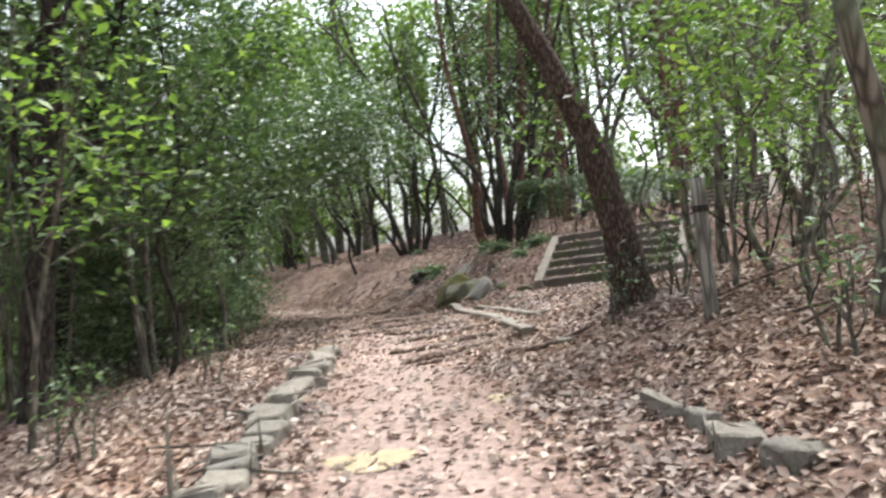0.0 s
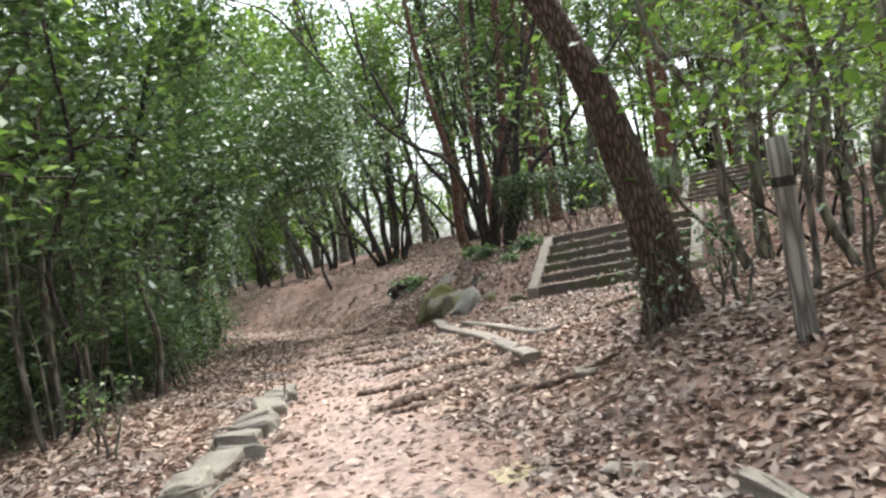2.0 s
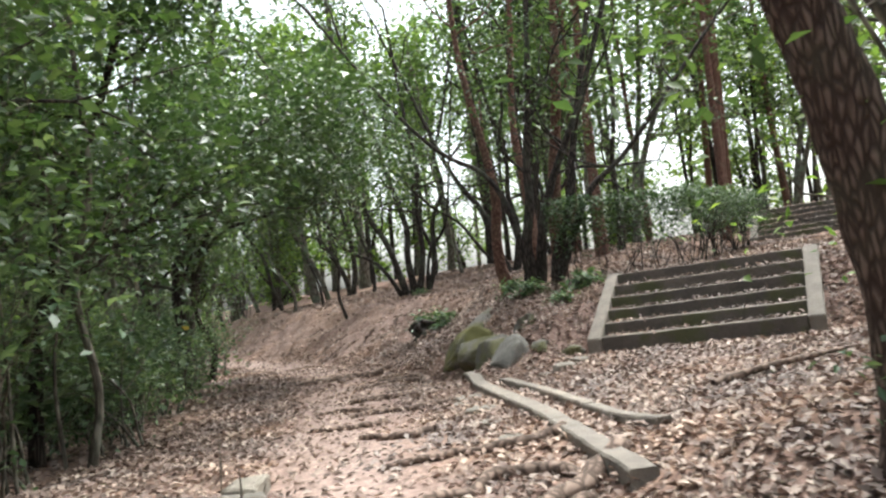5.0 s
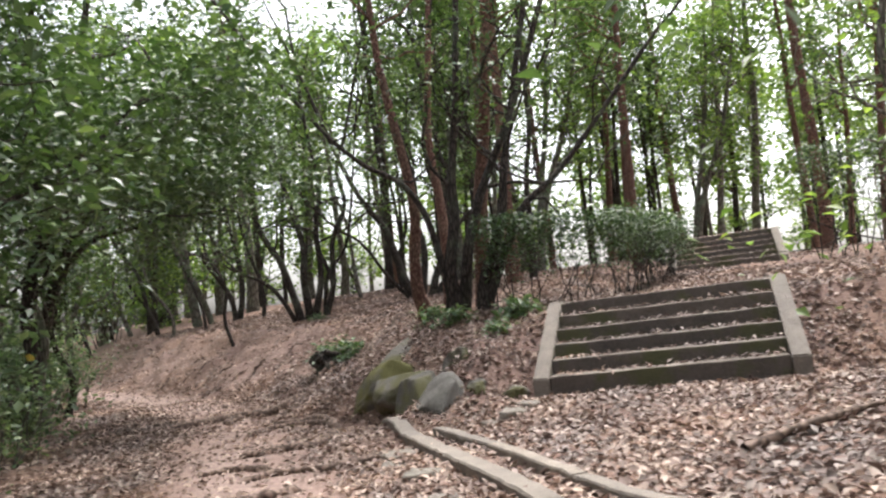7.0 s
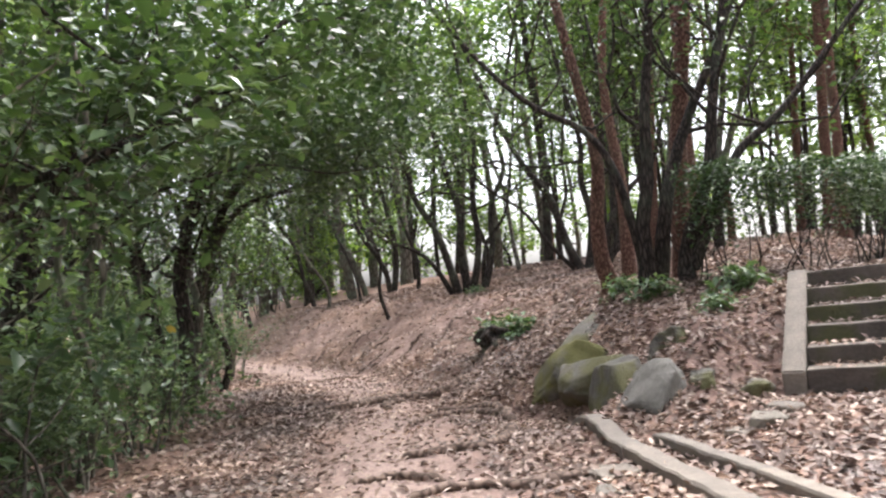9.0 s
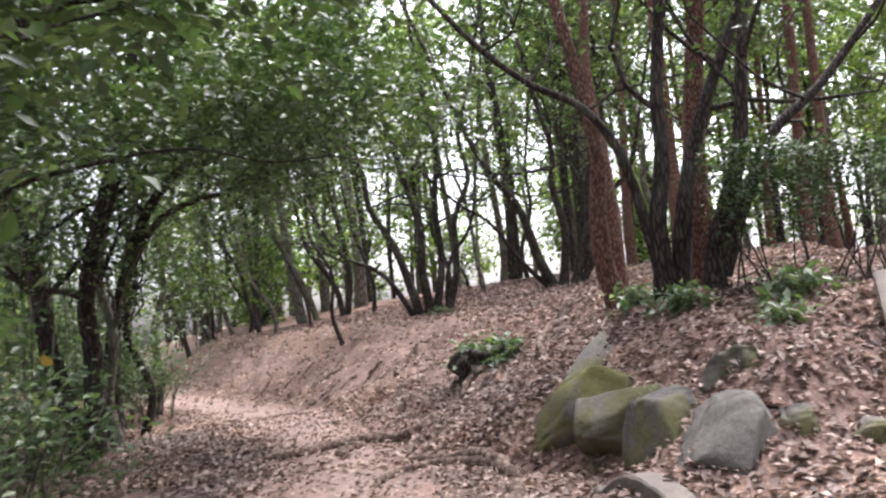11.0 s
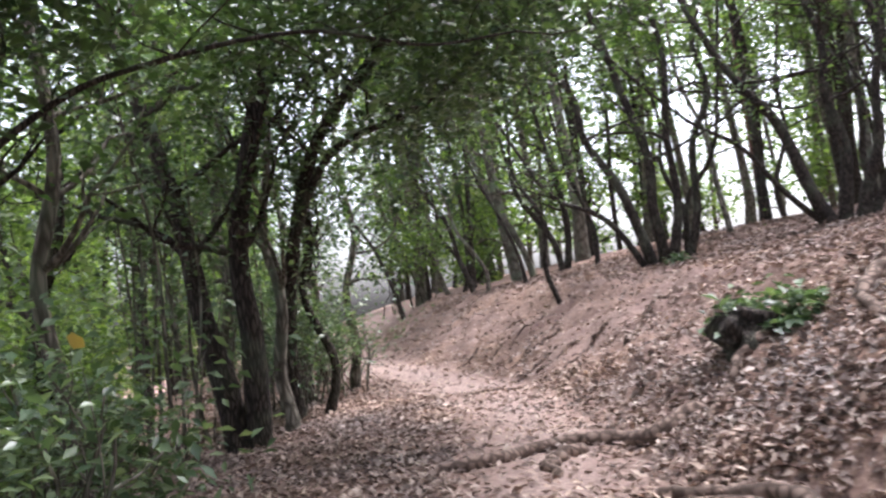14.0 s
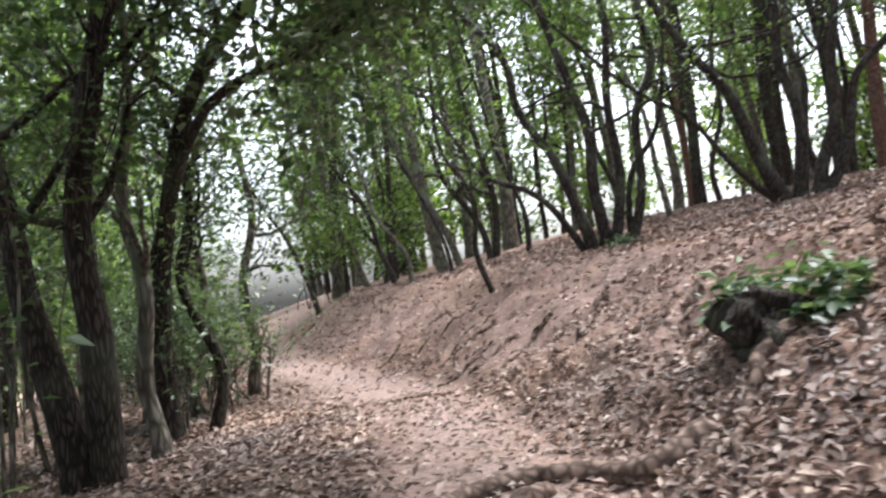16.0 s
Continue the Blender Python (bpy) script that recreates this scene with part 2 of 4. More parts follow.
def glide(points, n):
    """A smooth curve through a few points, as n + 1 points."""
    p = np.array(points, float)
    if len(p) < 3:
        k = np.linspace(0, 1, n + 1)[:, None]
        return p[0] * (1 - k) + p[-1] * k
    q = np.vstack([2 * p[0] - p[1], p, 2 * p[-1] - p[-2]])
    out = []
    for u in np.linspace(0, len(p) - 1 - 1e-6, n + 1):
        i, f = int(u), u - int(u)
        a, b, c, d = q[i:i + 4]
        out.append(0.5 * (2 * b + (c - a) * f + (2 * a - 5 * b + 4 * c - d) * f * f + (3 * b - a - 3 * c + d) * f ** 3))
    return np.array(out)


def tube(points, radii, sides, rng, rough=0.08, flare=0.0):
    """Verts and quads of a tapering limb, with an uneven girth and a flared foot."""
    p = np.asarray(points, float)
    n = len(p)
    d = np.gradient(p, axis=0)
    d /= np.linalg.norm(d, axis=1)[:, None] + 1e-9
    ref = np.array((0.31, 0.95, 0.05)) if abs(d[:, 1]).mean() < 0.8 else np.array((0.95, 0.05, 0.31))
    u = np.cross(d, ref)
    u /= np.linalg.norm(u, axis=1)[:, None]
    w = np.cross(d, u)
    ang = np.linspace(0, 2 * math.pi, sides, endpoint=False)
    r = np.repeat(np.asarray(radii, float)[:, None], sides, 1)
    lobes = 1 + rough * np.sin(ang * rng.integers(2, 4) + rng.random() * 6)[None] + rough * 0.7 * rng.standard_normal((n, sides))
    r = r * lobes
    if flare:
        k = np.linspace(0, 1, n)[:, None]
        r = r * (1 + flare * np.exp(-k * 14) * (1 + 0.5 * np.sin(ang * 4 + rng.random() * 6))[None])
    v = p[:, None] + r[..., None] * (np.cos(ang)[None, :, None] * u[:, None] + np.sin(ang)[None, :, None] * w[:, None])
    i = np.arange(n - 1)[:, None] * sides
    j = np.arange(sides)[None]
    k = (j + 1) % sides
    f = np.stack([i + j, i + k, i + sides + k, i + sides + j], -1).reshape(-1, 4)
    return v.reshape(-1, 3), f


def join(pieces):
    vs, fs, at = [], [], 0
    for v, f in pieces:
        vs.append(v)
        fs.append(f + at)
        at += len(v)
    return np.vstack(vs), np.vstack(fs)


def leaves(points, length, width, rng, droop=0.2, flat=0.5, curl=0.25):
    """Folded leaf blades, two triangles each side of the rib, at the points."""
    p = np.asarray(points, float)
    n = len(p)
    a = rng.uniform(0, 2 * math.pi, n)
    tilt = rng.normal(-droop, 0.35, n)
    d = np.stack([np.cos(a) * np.cos(tilt), np.sin(a) * np.cos(tilt), np.sin(tilt)], 1)
    up = np.stack([rng.normal(0, flat, n), rng.normal(0, flat, n), np.ones(n)], 1)
    s = np.cross(d, up)
    s /= np.linalg.norm(s, axis=1)[:, None] + 1e-9
    nrm = np.cross(s, d)
    size = rng.uniform(0.6, 1.25, n)[:, None]
    L, W = length * size, width * size * rng.uniform(0.8, 1.2, n)[:, None]
    c = rng.uniform(0.3, 1, n)[:, None] * curl
    mid = p + d * L * 0.5
    v = np.stack([p, mid + s * W * 0.5 + nrm * W * c, p + d * L - nrm * L * c * 0.5, mid - s * W * 0.5 + nrm * W * c], 1)
    i = np.arange(n)[:, None] * 4
    f = np.concatenate([i + np.array([[0, 2, 1]]), i + np.array([[0, 3, 2]])], 1).reshape(-1, 3)
    return v.reshape(-1, 3), f


def limb(rng, p, d, length, r, level, wood, tips, rise=0.12, wander=0.22, kids=(2, 4)):
    """Grows one limb and what branches from it; fills wood with polylines and tips with twig points."""
    n = 7 if level > 1 else 5
    pts, rad = [np.array(p, float)], [r]
    d = np.array(d, float)
    d /= np.linalg.norm(d)
    for i in range(n):
        d = d + rng.normal(0, wander, 3) + np.array((0, 0, rise))
        d /= np.linalg.norm(d)
        pts.append(pts[-1] + d * length / n)
        rad.append(r * (1 - 0.62 * (i + 1) / n))
    wood.append((pts, rad, level))
    if level == 0:
        tips.extend(pts[1:])
        return
    for _ in range(rng.integers(*kids)):
        i = rng.integers(n // 2, n + 1)
        turn = rng.normal(0, 0.62, 3)
        limb(rng, pts[i], d + turn, length * rng.uniform(0.5, 0.8), rad[i] * 0.72, level - 1, wood, tips, rise, wander, kids)


def crown_mesh(name, tips, per_tip, spread, length, width, mat, rng, droop=0.2):
    t = np.repeat(np.array(tips), per_tip, 0)
    t = t + rng.normal(0, 1, t.shape) * np.array((spread, spread, spread * 0.6))
    return mesh_from(name, *leaves(t, length, width, rng, droop), mat, False)


def tree(name, at, stems, bark, leaf, label, rng_seed, radius=0.14, top=3.0, levels=2, per_tip=13, spread=0.34,
         leaf_size=0.13, group="", kids=(2, 4), sides=12, branch_len=1.6, wander=0.26, flare=0.22, bare=0.45, category="tree", side_shoots=2):
    """A tree: each stem is a line of offsets from the foot; limbs and a crown grow from its upper part."""
    rng = np.random.default_rng(rng_seed)
    root = thing(name, at, label, category, group)
    wood, tips = [], []
    for stem in stems:
        r0 = stem[0] if isinstance(stem[0], (int, float)) else radius
        line = [q for q in stem if not isinstance(q, (int, float))]
        a, b = np.array(line[-2]), np.array(line[-1])
        way = (b - a) / np.linalg.norm(b - a)
        line = line + [tuple(b + (way + np.array((0, 0, 0.25))) * top)]
        pts = glide(line, 26)
        k = np.linspace(0, 1, len(pts))
        pts = pts + (np.sin(k * 9 + rng.random() * 6) * 0.25 * r0)[:, None] * rng.normal(0, 1, 3) * (k > 0.05)[:, None]
        rad = r0 * (1 - 0.62 * k)
        place("stem" if len(stems) > 1 else "trunk", mesh_from("stem", *tube(pts, rad, sides, rng, 0.06, flare), bark), root)
        for i in range(int(len(pts) * bare), len(pts), 3):
            for _ in range(side_shoots):
                a = rng.uniform(0, 2 * math.pi)
                limb(rng, pts[i], (math.cos(a), math.sin(a), rng.uniform(0.1, 0.8)), branch_len * rng.uniform(0.6, 1.3), rad[i] * 0.45, levels - 1, wood, tips, 0.12, wander, kids)
        limb(rng, pts[-1], way, branch_len, rad[-1], levels - 1, wood, tips, 0.12, wander, kids)
    pieces = [tube(p, r, 6 if lv else 4, rng, 0.05) for p, r, lv in wood]
    tagged(place("branchwork", mesh_from("branchwork", *join(pieces), bark), root), kind="stuff")
    place("crown", crown_mesh("crown", tips, per_tip, spread, leaf_size, leaf_size * 0.55, leaf, rng), root)
    return root


# ---------------------------------------------------------------- ground
def spaced(lo, hi, step, far, grow):
    out, d = list(np.arange(lo, hi + 1e-6, step)), step
    a, b = lo, hi
    while max(-a, b) < far:
        d *= grow
        a, b = a - d, b + d
        out = [a] + out + [b]
    return np.array(out)


def build_ground():
    xs, ys = spaced(-7.5, 7.5, 0.11, 600, 1.22), spaced(1.5, 33, 0.13, 600, 1.22)
    X, Y = np.meshgrid(xs, ys)
    Z = land(X, Y)
    flat = [bumps(x, y) for x, y in zip(X.ravel(), Y.ravel())]
    Z = Z + np.array(flat).reshape(Z.shape)
    S = side(X, Y)
    scarp = scarp_of(X, Y)
    Z = Z + relief(X, Y)
    nx, ny = len(xs), len(ys)
    i = (np.arange(ny - 1)[:, None] * nx + np.arange(nx - 1)[None]).ravel()
    f = np.stack([i, i + 1, i + 1 + nx, i + nx], 1)
    me = mesh_from("ground", np.stack([X, Y, Z], -1).reshape(-1, 3), f, SOIL)
    wob = np.array([noise.noise((x * 0.8, y * 0.8, 9.0)) for x, y in zip(X.ravel(), Y.ravel())]).reshape(Z.shape)
    trod = 0.95 * np.clip(1.15 - np.abs(S + 0.1 + wob * 0.3) / (0.95 + 0.25 * wob), 0, 1) + scarp * 0.34 * np.clip(0.6 + wob, 0, 1)
    at = me.attributes.new("trodden", "FLOAT", "POINT")
    at.data.foreach_set("value", np.clip(trod, 0, 1).astype(np.float32).ravel())
    tagged(place("ground", me), "bare pinkish-brown forest soil of a trodden hill path", "ground", kind="structure")


build_ground()


def scatter_litter():
    rng = np.random.default_rng(5)

    def strip(n, x0, x1, y0, y1, keep):
        x, y = rng.uniform(x0, x1, n), rng.uniform(y0, y1, n)
        s = side(x, y)
        ok = rng.random(n) < keep(s, y)
        x, y = x[ok], y[ok]
        z = land(x, y) + np.array([bumps(a, b) for a, b in zip(x, y)]) + relief(x, y)
        return np.stack([x, y, z + rng.uniform(0.004, 0.03, len(x))], 1)

    def cover(s, y):
        bare = smooth(0.9, 1.5, s) * (1 - smooth(3.0, 4.4, s)) * smooth(21.5, 24.5, y) * (1 - smooth(33, 37, y))
        return np.clip(0.2 + smooth(0.5, 1.2, np.abs(s + 0.05)), 0, 1) * (1 - 0.62 * bare)

    near = strip(105000, -4, 5.5, 1.5, 19.5, cover)
    mid = strip(88000, -10, 9, 19, 26, cover)
    edge = np.vstack([strip(9000, -10, -4, 6, 19, cover), strip(14000, 5.5, 11, 6, 19, cover)])
    wide = strip(26000, -22, 20, -8, 34, lambda s, y: np.where(((s > -5) & (s < 6) & (y > 1.5)) | (np.abs(s) < 0.8), 0.0, 1.0))
    far = strip(62000, -13, 13, 25, 40, cover)
    for pts, size in ((near, 0.085), (edge, 0.11), (mid, 0.09), (far, 0.11), (wide, 0.13)):
        me = mesh_from("fallen_leaves", *leaves(pts, size, size * 0.55, rng, 0.0, 0.3, 0.3), LITTER, False)
        tagged(place("fallen_leaves", me), "dry brown fallen leaves scattered over the soil", "leaf litter", kind="stuff")


scatter_litter()


# ---------------------------------------------------------------- concrete stairs
def block(bm, lo, hi, bevel=0.012):
    r = bmesh.ops.create_cube(bm, size=1)
    for v in r["verts"]:
        v.co = Vector([l + (c + 0.5) * (h - l) for c, l, h in zip(v.co, lo, hi)])
    edges = list({e for v in r["verts"] for e in v.link_edges})
    if bevel:
        bmesh.ops.bevel(bm, geom=edges, offset=bevel, segments=2, profile=0.6, affect="EDGES")


def worn(bm, amount, scale, seed):
    for v in bm.verts:
        v.co += Vector(noise.noise_vector(v.co * scale + Vector((seed, 0, 0)))) * amount


def staircase(name, at, yaw, width, steps, rise, tread, label, tilt=0.0):
    root = thing(name, at, label, "stairs")
    root.rotation_euler = (0, -tilt, yaw)
    for i in range(steps):
        bm = bmesh.new()
        block(bm, (0, i * tread, i * rise - (0.25 if i == 0 else 0.06)), (width, i * tread + tread + 0.1, (i + 1) * rise), 0.018)
        bmesh.ops.subdivide_edges(bm, edges=[e for e in bm.edges if e.calc_length() > 1], cuts=14)
        worn(bm, 0.012, 3.0, i * 7.0)
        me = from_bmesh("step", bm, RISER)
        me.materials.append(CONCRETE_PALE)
        # skylight painted in by facing: upward faces pale, risers dark
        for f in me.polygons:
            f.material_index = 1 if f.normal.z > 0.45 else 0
        place("step", me, root, "step with stained riser darkened as shade, worn tread pale as skylit")
    for x0, x1 in ((-0.2, -0.004), (width + 0.004, width + 0.2)):
        bm = bmesh.new()
        run, top = steps * tread, steps * rise
        prof = [(-0.04, rise * 0.92), (run - 0.1, top + 0.03), (run + 0.12, top + 0.03), (run + 0.12, -0.1), (0.1, -0.35), (-0.04, -0.35)]
        a = [bm.verts.new((x0, y, z)) for y, z in prof]
        b = [bm.verts.new((x1, y, z)) for y, z in prof]
        bm.faces.new(a)
        bm.faces.new(b[::-1])
        for k in range(len(prof)):
            j = (k + 1) % len(prof)
            bm.faces.new((a[j], a[k], b[k], b[j]))
        bmesh.ops.recalc_face_normals(bm, faces=bm.faces)
        bmesh.ops.bevel(bm, geom=list(bm.edges), offset=0.015, segments=2, affect="EDGES")
        place("side_wall", from_bmesh("side_wall", bm, CONCRETE_PALE), root, "pale concrete cheek wall")
    return root


YAW_STAIR = math.atan2(STAIR_U[1], STAIR_U[0])
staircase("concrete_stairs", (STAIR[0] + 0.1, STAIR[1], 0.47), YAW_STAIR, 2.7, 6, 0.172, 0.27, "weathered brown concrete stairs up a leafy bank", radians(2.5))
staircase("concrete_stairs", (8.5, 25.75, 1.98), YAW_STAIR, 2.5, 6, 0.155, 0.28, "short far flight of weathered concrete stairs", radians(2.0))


def tread_leaves(at, yaw, width, steps, rise, tread, tilt, seed):
    rng = np.random.default_rng(seed)
    n = 1300
    i = rng.integers(0, steps, n)
    local = np.stack([rng.uniform(0.03, width - 0.03, n), (i + 0.05 + 0.93 * rng.random(n) ** 0.7) * tread, (i + 1) * rise + rng.uniform(0.01, 0.025, n)], 1)
    m = np.array(pose(*at, 0, -math.degrees(tilt), math.degrees(yaw)))
    me = mesh_from("fallen_leaves", *leaves(local @ m[:3, :3].T + m[:3, 3], 0.075, 0.042, rng, 0.0, 0.25, 0.25), LITTER, False)
    tagged(place("fallen_leaves", me), "dry leaves lying on the concrete steps", "leaf litter", kind="stuff")


tread_leaves((STAIR[0] + 0.1, STAIR[1], 0.47), YAW_STAIR, 2.7, 6, 0.172, 0.27, radians(2.5), 3)
tread_leaves((8.5, 25.75, 1.98), YAW_STAIR, 2.5, 6, 0.155, 0.28, radians(2.0), 4)


# ---------------------------------------------------------------- drain curbs, rocks, kerbs
def curb(points, width, height, pieces, label):
    root = thing("drain_curb", points[0], label, "curb", "curbs of the drain")
    full = glide(points, 24 * pieces)
    for n in range(pieces):
        line = full[n * 24:n * 24 + 25]
        sink, shift = noise.noise((n * 3.1, width * 40, 2)) * 0.02, noise.noise((n * 5.3, width * 30, 9)) * 0.02
        bm = bmesh.new()
        rows = []
        for i, q in enumerate(line):
            d = line[min(i + 1, 24)] - line[max(i - 1, 0)]
            s = np.array((d[1], -d[0], 0)) / math.hypot(d[0], d[1]) * width / 2
            g = d / np.linalg.norm(d) * (0.008 if i == 0 else -0.008 if i == 24 else 0)
            z = float(land(q[0], q[1])) + sink
            wob = noise.noise((q[0] * 5, q[1] * 5, 0)) * 0.014
            chip = 0.02 * max(0, noise.noise((q[0] * 9, q[1] * 9, 4)) - 0.15)
            rows.append([bm.verts.new((q[0] + k * s[0] + g[0] + wob + shift - points[0][0], q[1] + k * s[1] + g[1] - points[0][1], z + h + wob * 0.5 - points[0][2]))
                         for k, h in ((-1, -0.2), (-1, height - 0.016 - chip), (-0.85 + chip * 4, height), (0.85, height), (1, height - 0.014), (1, -0.2))])
        for a, b in zip(rows, rows[1:]):
            for k in range(5):
                bm.faces.new((a[k], b[k], b[k + 1], a[k + 1]))
        for r in (rows[0], rows[-1]):
            bm.faces.new(r)
        bmesh.ops.recalc_face_normals(bm, faces=bm.faces)
        place("curb_length", from_bmesh("curb_length", bm, CONCRETE_PALE), root)
    return root


CURB = "low concrete drain curb half buried in fallen leaves"
curb([(0.98, 9.6, 0), (0.68, 12.2, 0), (0.36, 14.3, 0), (0.02, 16.9, 0)], 0.19, 0.085, 4, CURB)
curb([(1.4, 10.6, 0), (1.1, 12.0, 0), (0.84, 13.7, 0), (0.53, 15.2, 0)], 0.13, 0.075, 3, CURB)


def rock(name, at, size, turn, mat, label, seed, category="rock", group="", lumps=0.2, sub=5, cuts=9):
    """A stone worn round, with a few flat broken faces."""
    rng = np.random.default_rng(int(seed * 13))
    faces = [(Vector(rng.normal(0, 1, 3)).normalized(), rng.uniform(0.66, 0.92)) for _ in range(cuts)]
    bm = bmesh.new()
    bmesh.ops.create_icosphere(bm, subdivisions=sub, radius=1)
    for v in bm.verts:
        c = v.co.copy()
        box = Vector([math.copysign(abs(a) ** 0.5, a) for a in c])
        c = c.lerp(box, 0.8)
        for way, reach in faces:
            over = c.dot(way) - reach
            if over > 0:
                c -= way * over * 0.9
        q = v.co + Vector((seed * 3.7, seed, 0))
        k = 1 + lumps * noise.noise(q * 0.9) + lumps * 0.5 * noise.noise(q * 2.6) + lumps * 0.2 * noise.noise(q * 7) + lumps * 0.08 * noise.noise(q * 16)
        c *= k
        v.co = Vector((c.x * size[0], c.y * size[1], c.z * size[2]))
    ob = place(name, from_bmesh(name, bm, mat, True))
    ob.matrix_basis = Matrix.Translation(at) @ Vector(turn[0]).to_track_quat('Z', 'Y').to_matrix().to_4x4() @ pose(0, 0, 0, 0, 0, turn[1]) if len(turn) == 2 else pose(*at, *turn)
    return tagged(ob, label, category, group)


rock("boulder", (0.8, 16.2, 0.3), (0.38, 0.44, 0.45), (-34, 6, -34), ROCK_GREY, "large grey boulder set in the bank beside the drain", 2, lumps=0.1)
rock("boulder", (0.63, 17.0, 0.3), (0.38, 0.46, 0.48), (-38, 4, -36), ROCK, "large dark mossy boulder set in the bank", 1, lumps=0.1)
rock("boulder", (0.45, 17.75, 0.32), (0.42, 0.42, 0.38), (-42, -8, -38), ROCK, "cracked mossy boulder wedged between larger ones", 12, lumps=0.1)
rock("boulder", (0.2, 18.4, 0.28), (0.62, 0.5, 0.34), (-46, -22, -42), ROCK_MOSS, "sloping yellow-green mossy boulder in the bank", 3, lumps=0.1)
rock("boulder", (0.48, 19.0, 0.82), (0.2, 0.85, 0.17), (20, -14, -40), ROCK, "narrow tilted slab of rock below the trees", 4, lumps=0.12)
rock("boulder", (1.25, 16.95, 0.76), (0.46, 0.44, 0.22), (-24, 0, -20), ROCK, "low mossy rock among the leaves", 5)
rock("boulder", (1.2, 16.15, 0.42), (0.18, 0.28, 0.22), (-20, 0, -20), ROCK, "small mossy rock beside a grey boulder", 6)
rock("boulder", (1.62, 16.05, 0.42), (0.16, 0.25, 0.14), (-15, 0, -25), ROCK, "small mossy rock beside the stairs", 16)
rock("boulder", (0.5, 16.0, 0.08), (0.5, 0.36, 0.18), (-12, 4, -35), ROCK_GREY, "flat dark rock at the foot of a boulder", 8)


def hewn(name, at, size, turn, mat, label, seed, category, group):
    """An angular stone: the hull of a few random points in a box."""
    rng = np.random.default_rng(int(seed * 10))
    bm = bmesh.new()
    for sx in (-1, 1):
        for sy in (-1, 1):
            for sz in (-1, 1):
                for _ in range(2):
                    bm.verts.new([a * b * k for a, b, k in zip((sx, sy, sz), size, rng.uniform(0.68, 1.0, 3))])
    r = bmesh.ops.convex_hull(bm, input=bm.verts)
    bmesh.ops.delete(bm, geom=list({g for g in r["geom_interior"] if isinstance(g, bmesh.types.BMVert)}), context="VERTS")
    bmesh.ops.bevel(bm, geom=list(bm.edges), offset=min(size) * 0.14, segments=1, affect="EDGES")
    bmesh.ops.triangulate(bm, faces=bm.faces)
    bmesh.ops.subdivide_edges(bm, edges=[e for e in bm.edges if e.calc_length() > 0.07], cuts=2)
    for v in bm.verts:
        v.co += Vector(noise.noise_vector(v.co * 9 + Vector((seed, 0, 0)))) * 0.022 + Vector(noise.noise_vector(v.co * 28)) * 0.006
    ob = place(name, from_bmesh(name, bm, mat))
    ob.matrix_basis = pose(*at, *turn)
    return tagged(ob, label, category, group)


krng = np.random.default_rng(11)
y = 2.6
while y < 10.8:
    L = krng.uniform(0.24, 0.55)
    x = -1.42 - 0.055 * (y - 4.5) + krng.normal(0, 0.05)
    hewn("kerb_stone", (x, y + L / 2, ground_z(x, y) + 0.005), (krng.uniform(0.13, 0.2), L / 2, krng.uniform(0.10, 0.15)), (krng.normal(0, 5), krng.normal(0, 6), krng.normal(3, 10)),
         CURBSTONE, "rough pale stone of the low path edging", 20 + y, "edging stone", "edging stones along the path")
    y += L + krng.uniform(-0.03, 0.05)
for i, (x, y, w, L, h, turn) in enumerate(((1.36, 5.2, 0.05, 0.36, 0.09, 4), (1.46, 4.65, 0.08, 0.14, 0.09, 12), (1.5, 4.2, 0.15, 0.19, 0.11, -8), (1.62, 3.7, 0.14, 0.18, 0.09, 12))):
    hewn("kerb_stone", (x, y, ground_z(x, y) - 0.005), (w, L, h), (0, 4, turn), CURBSTONE, "squared pale stone edging sunk in leaves", 50 + i, "edging stone", "edging stones by the post")
for i, (x, y, r) in enumerate(((0.2, 12.4, 0.11), (0.3, 11.4, 0.12), (0.55, 9.9, 0.11), (0.15, 13.4, 0.14), (0.02, 14.5, 0.15), (1.35, 15.0, 0.16), (1.6, 15.3, 0.14), (-0.05, 14.0, 0.1), (1.1, 14.9, 0.1), (1.25, 8.3, 0.13), (0.95, 6.2, 0.10))):
    hewn("stone", (x, y, ground_z(x, y) - 0.01), (r * 1.2, r, r * 0.45), (0, 0, i * 50), CURBSTONE if i % 2 else CONCRETE_PALE, "flat pale stone lying in fallen leaves", 70 + i, "stone", "loose stones")


def root_line(points, r, seed, label="gnarled brown tree root across the path"):
    rng = np.random.default_rng(seed)
    line = glide([(x, y, 0) for x, y in points], 44)
    out = []
    for i, (x, y, _) in enumerate(line):
        way = line[min(i + 1, 44)] - line[max(i - 1, 0)]
        sway = noise.noise((i * 0.22, seed * 3.3, 0)) * 0.09
        x, y = x - way[1] / np.linalg.norm(way) * sway, y + way[0] / np.linalg.norm(way) * sway
        dive = max(0, 4 - min(i, 44 - i)) * r * 0.5
        out.append((x, y, ground_z(x, y) + r * (0.38 + 0.45 * noise.noise((i * 0.16, seed, 5))) - dive))
    k = np.linspace(0, 1, 45)
    girth = np.array([1 + 0.22 * noise.noise((i * 0.3, seed, 8)) for i in range(45)])
    ob = place("tree_root", mesh_from("tree_root", *tube(out, r * (1 - 0.55 * k) * girth, 10, rng, 0.025), BARK_ROOT))
    return tagged(ob, label, "root", "roots across the path")


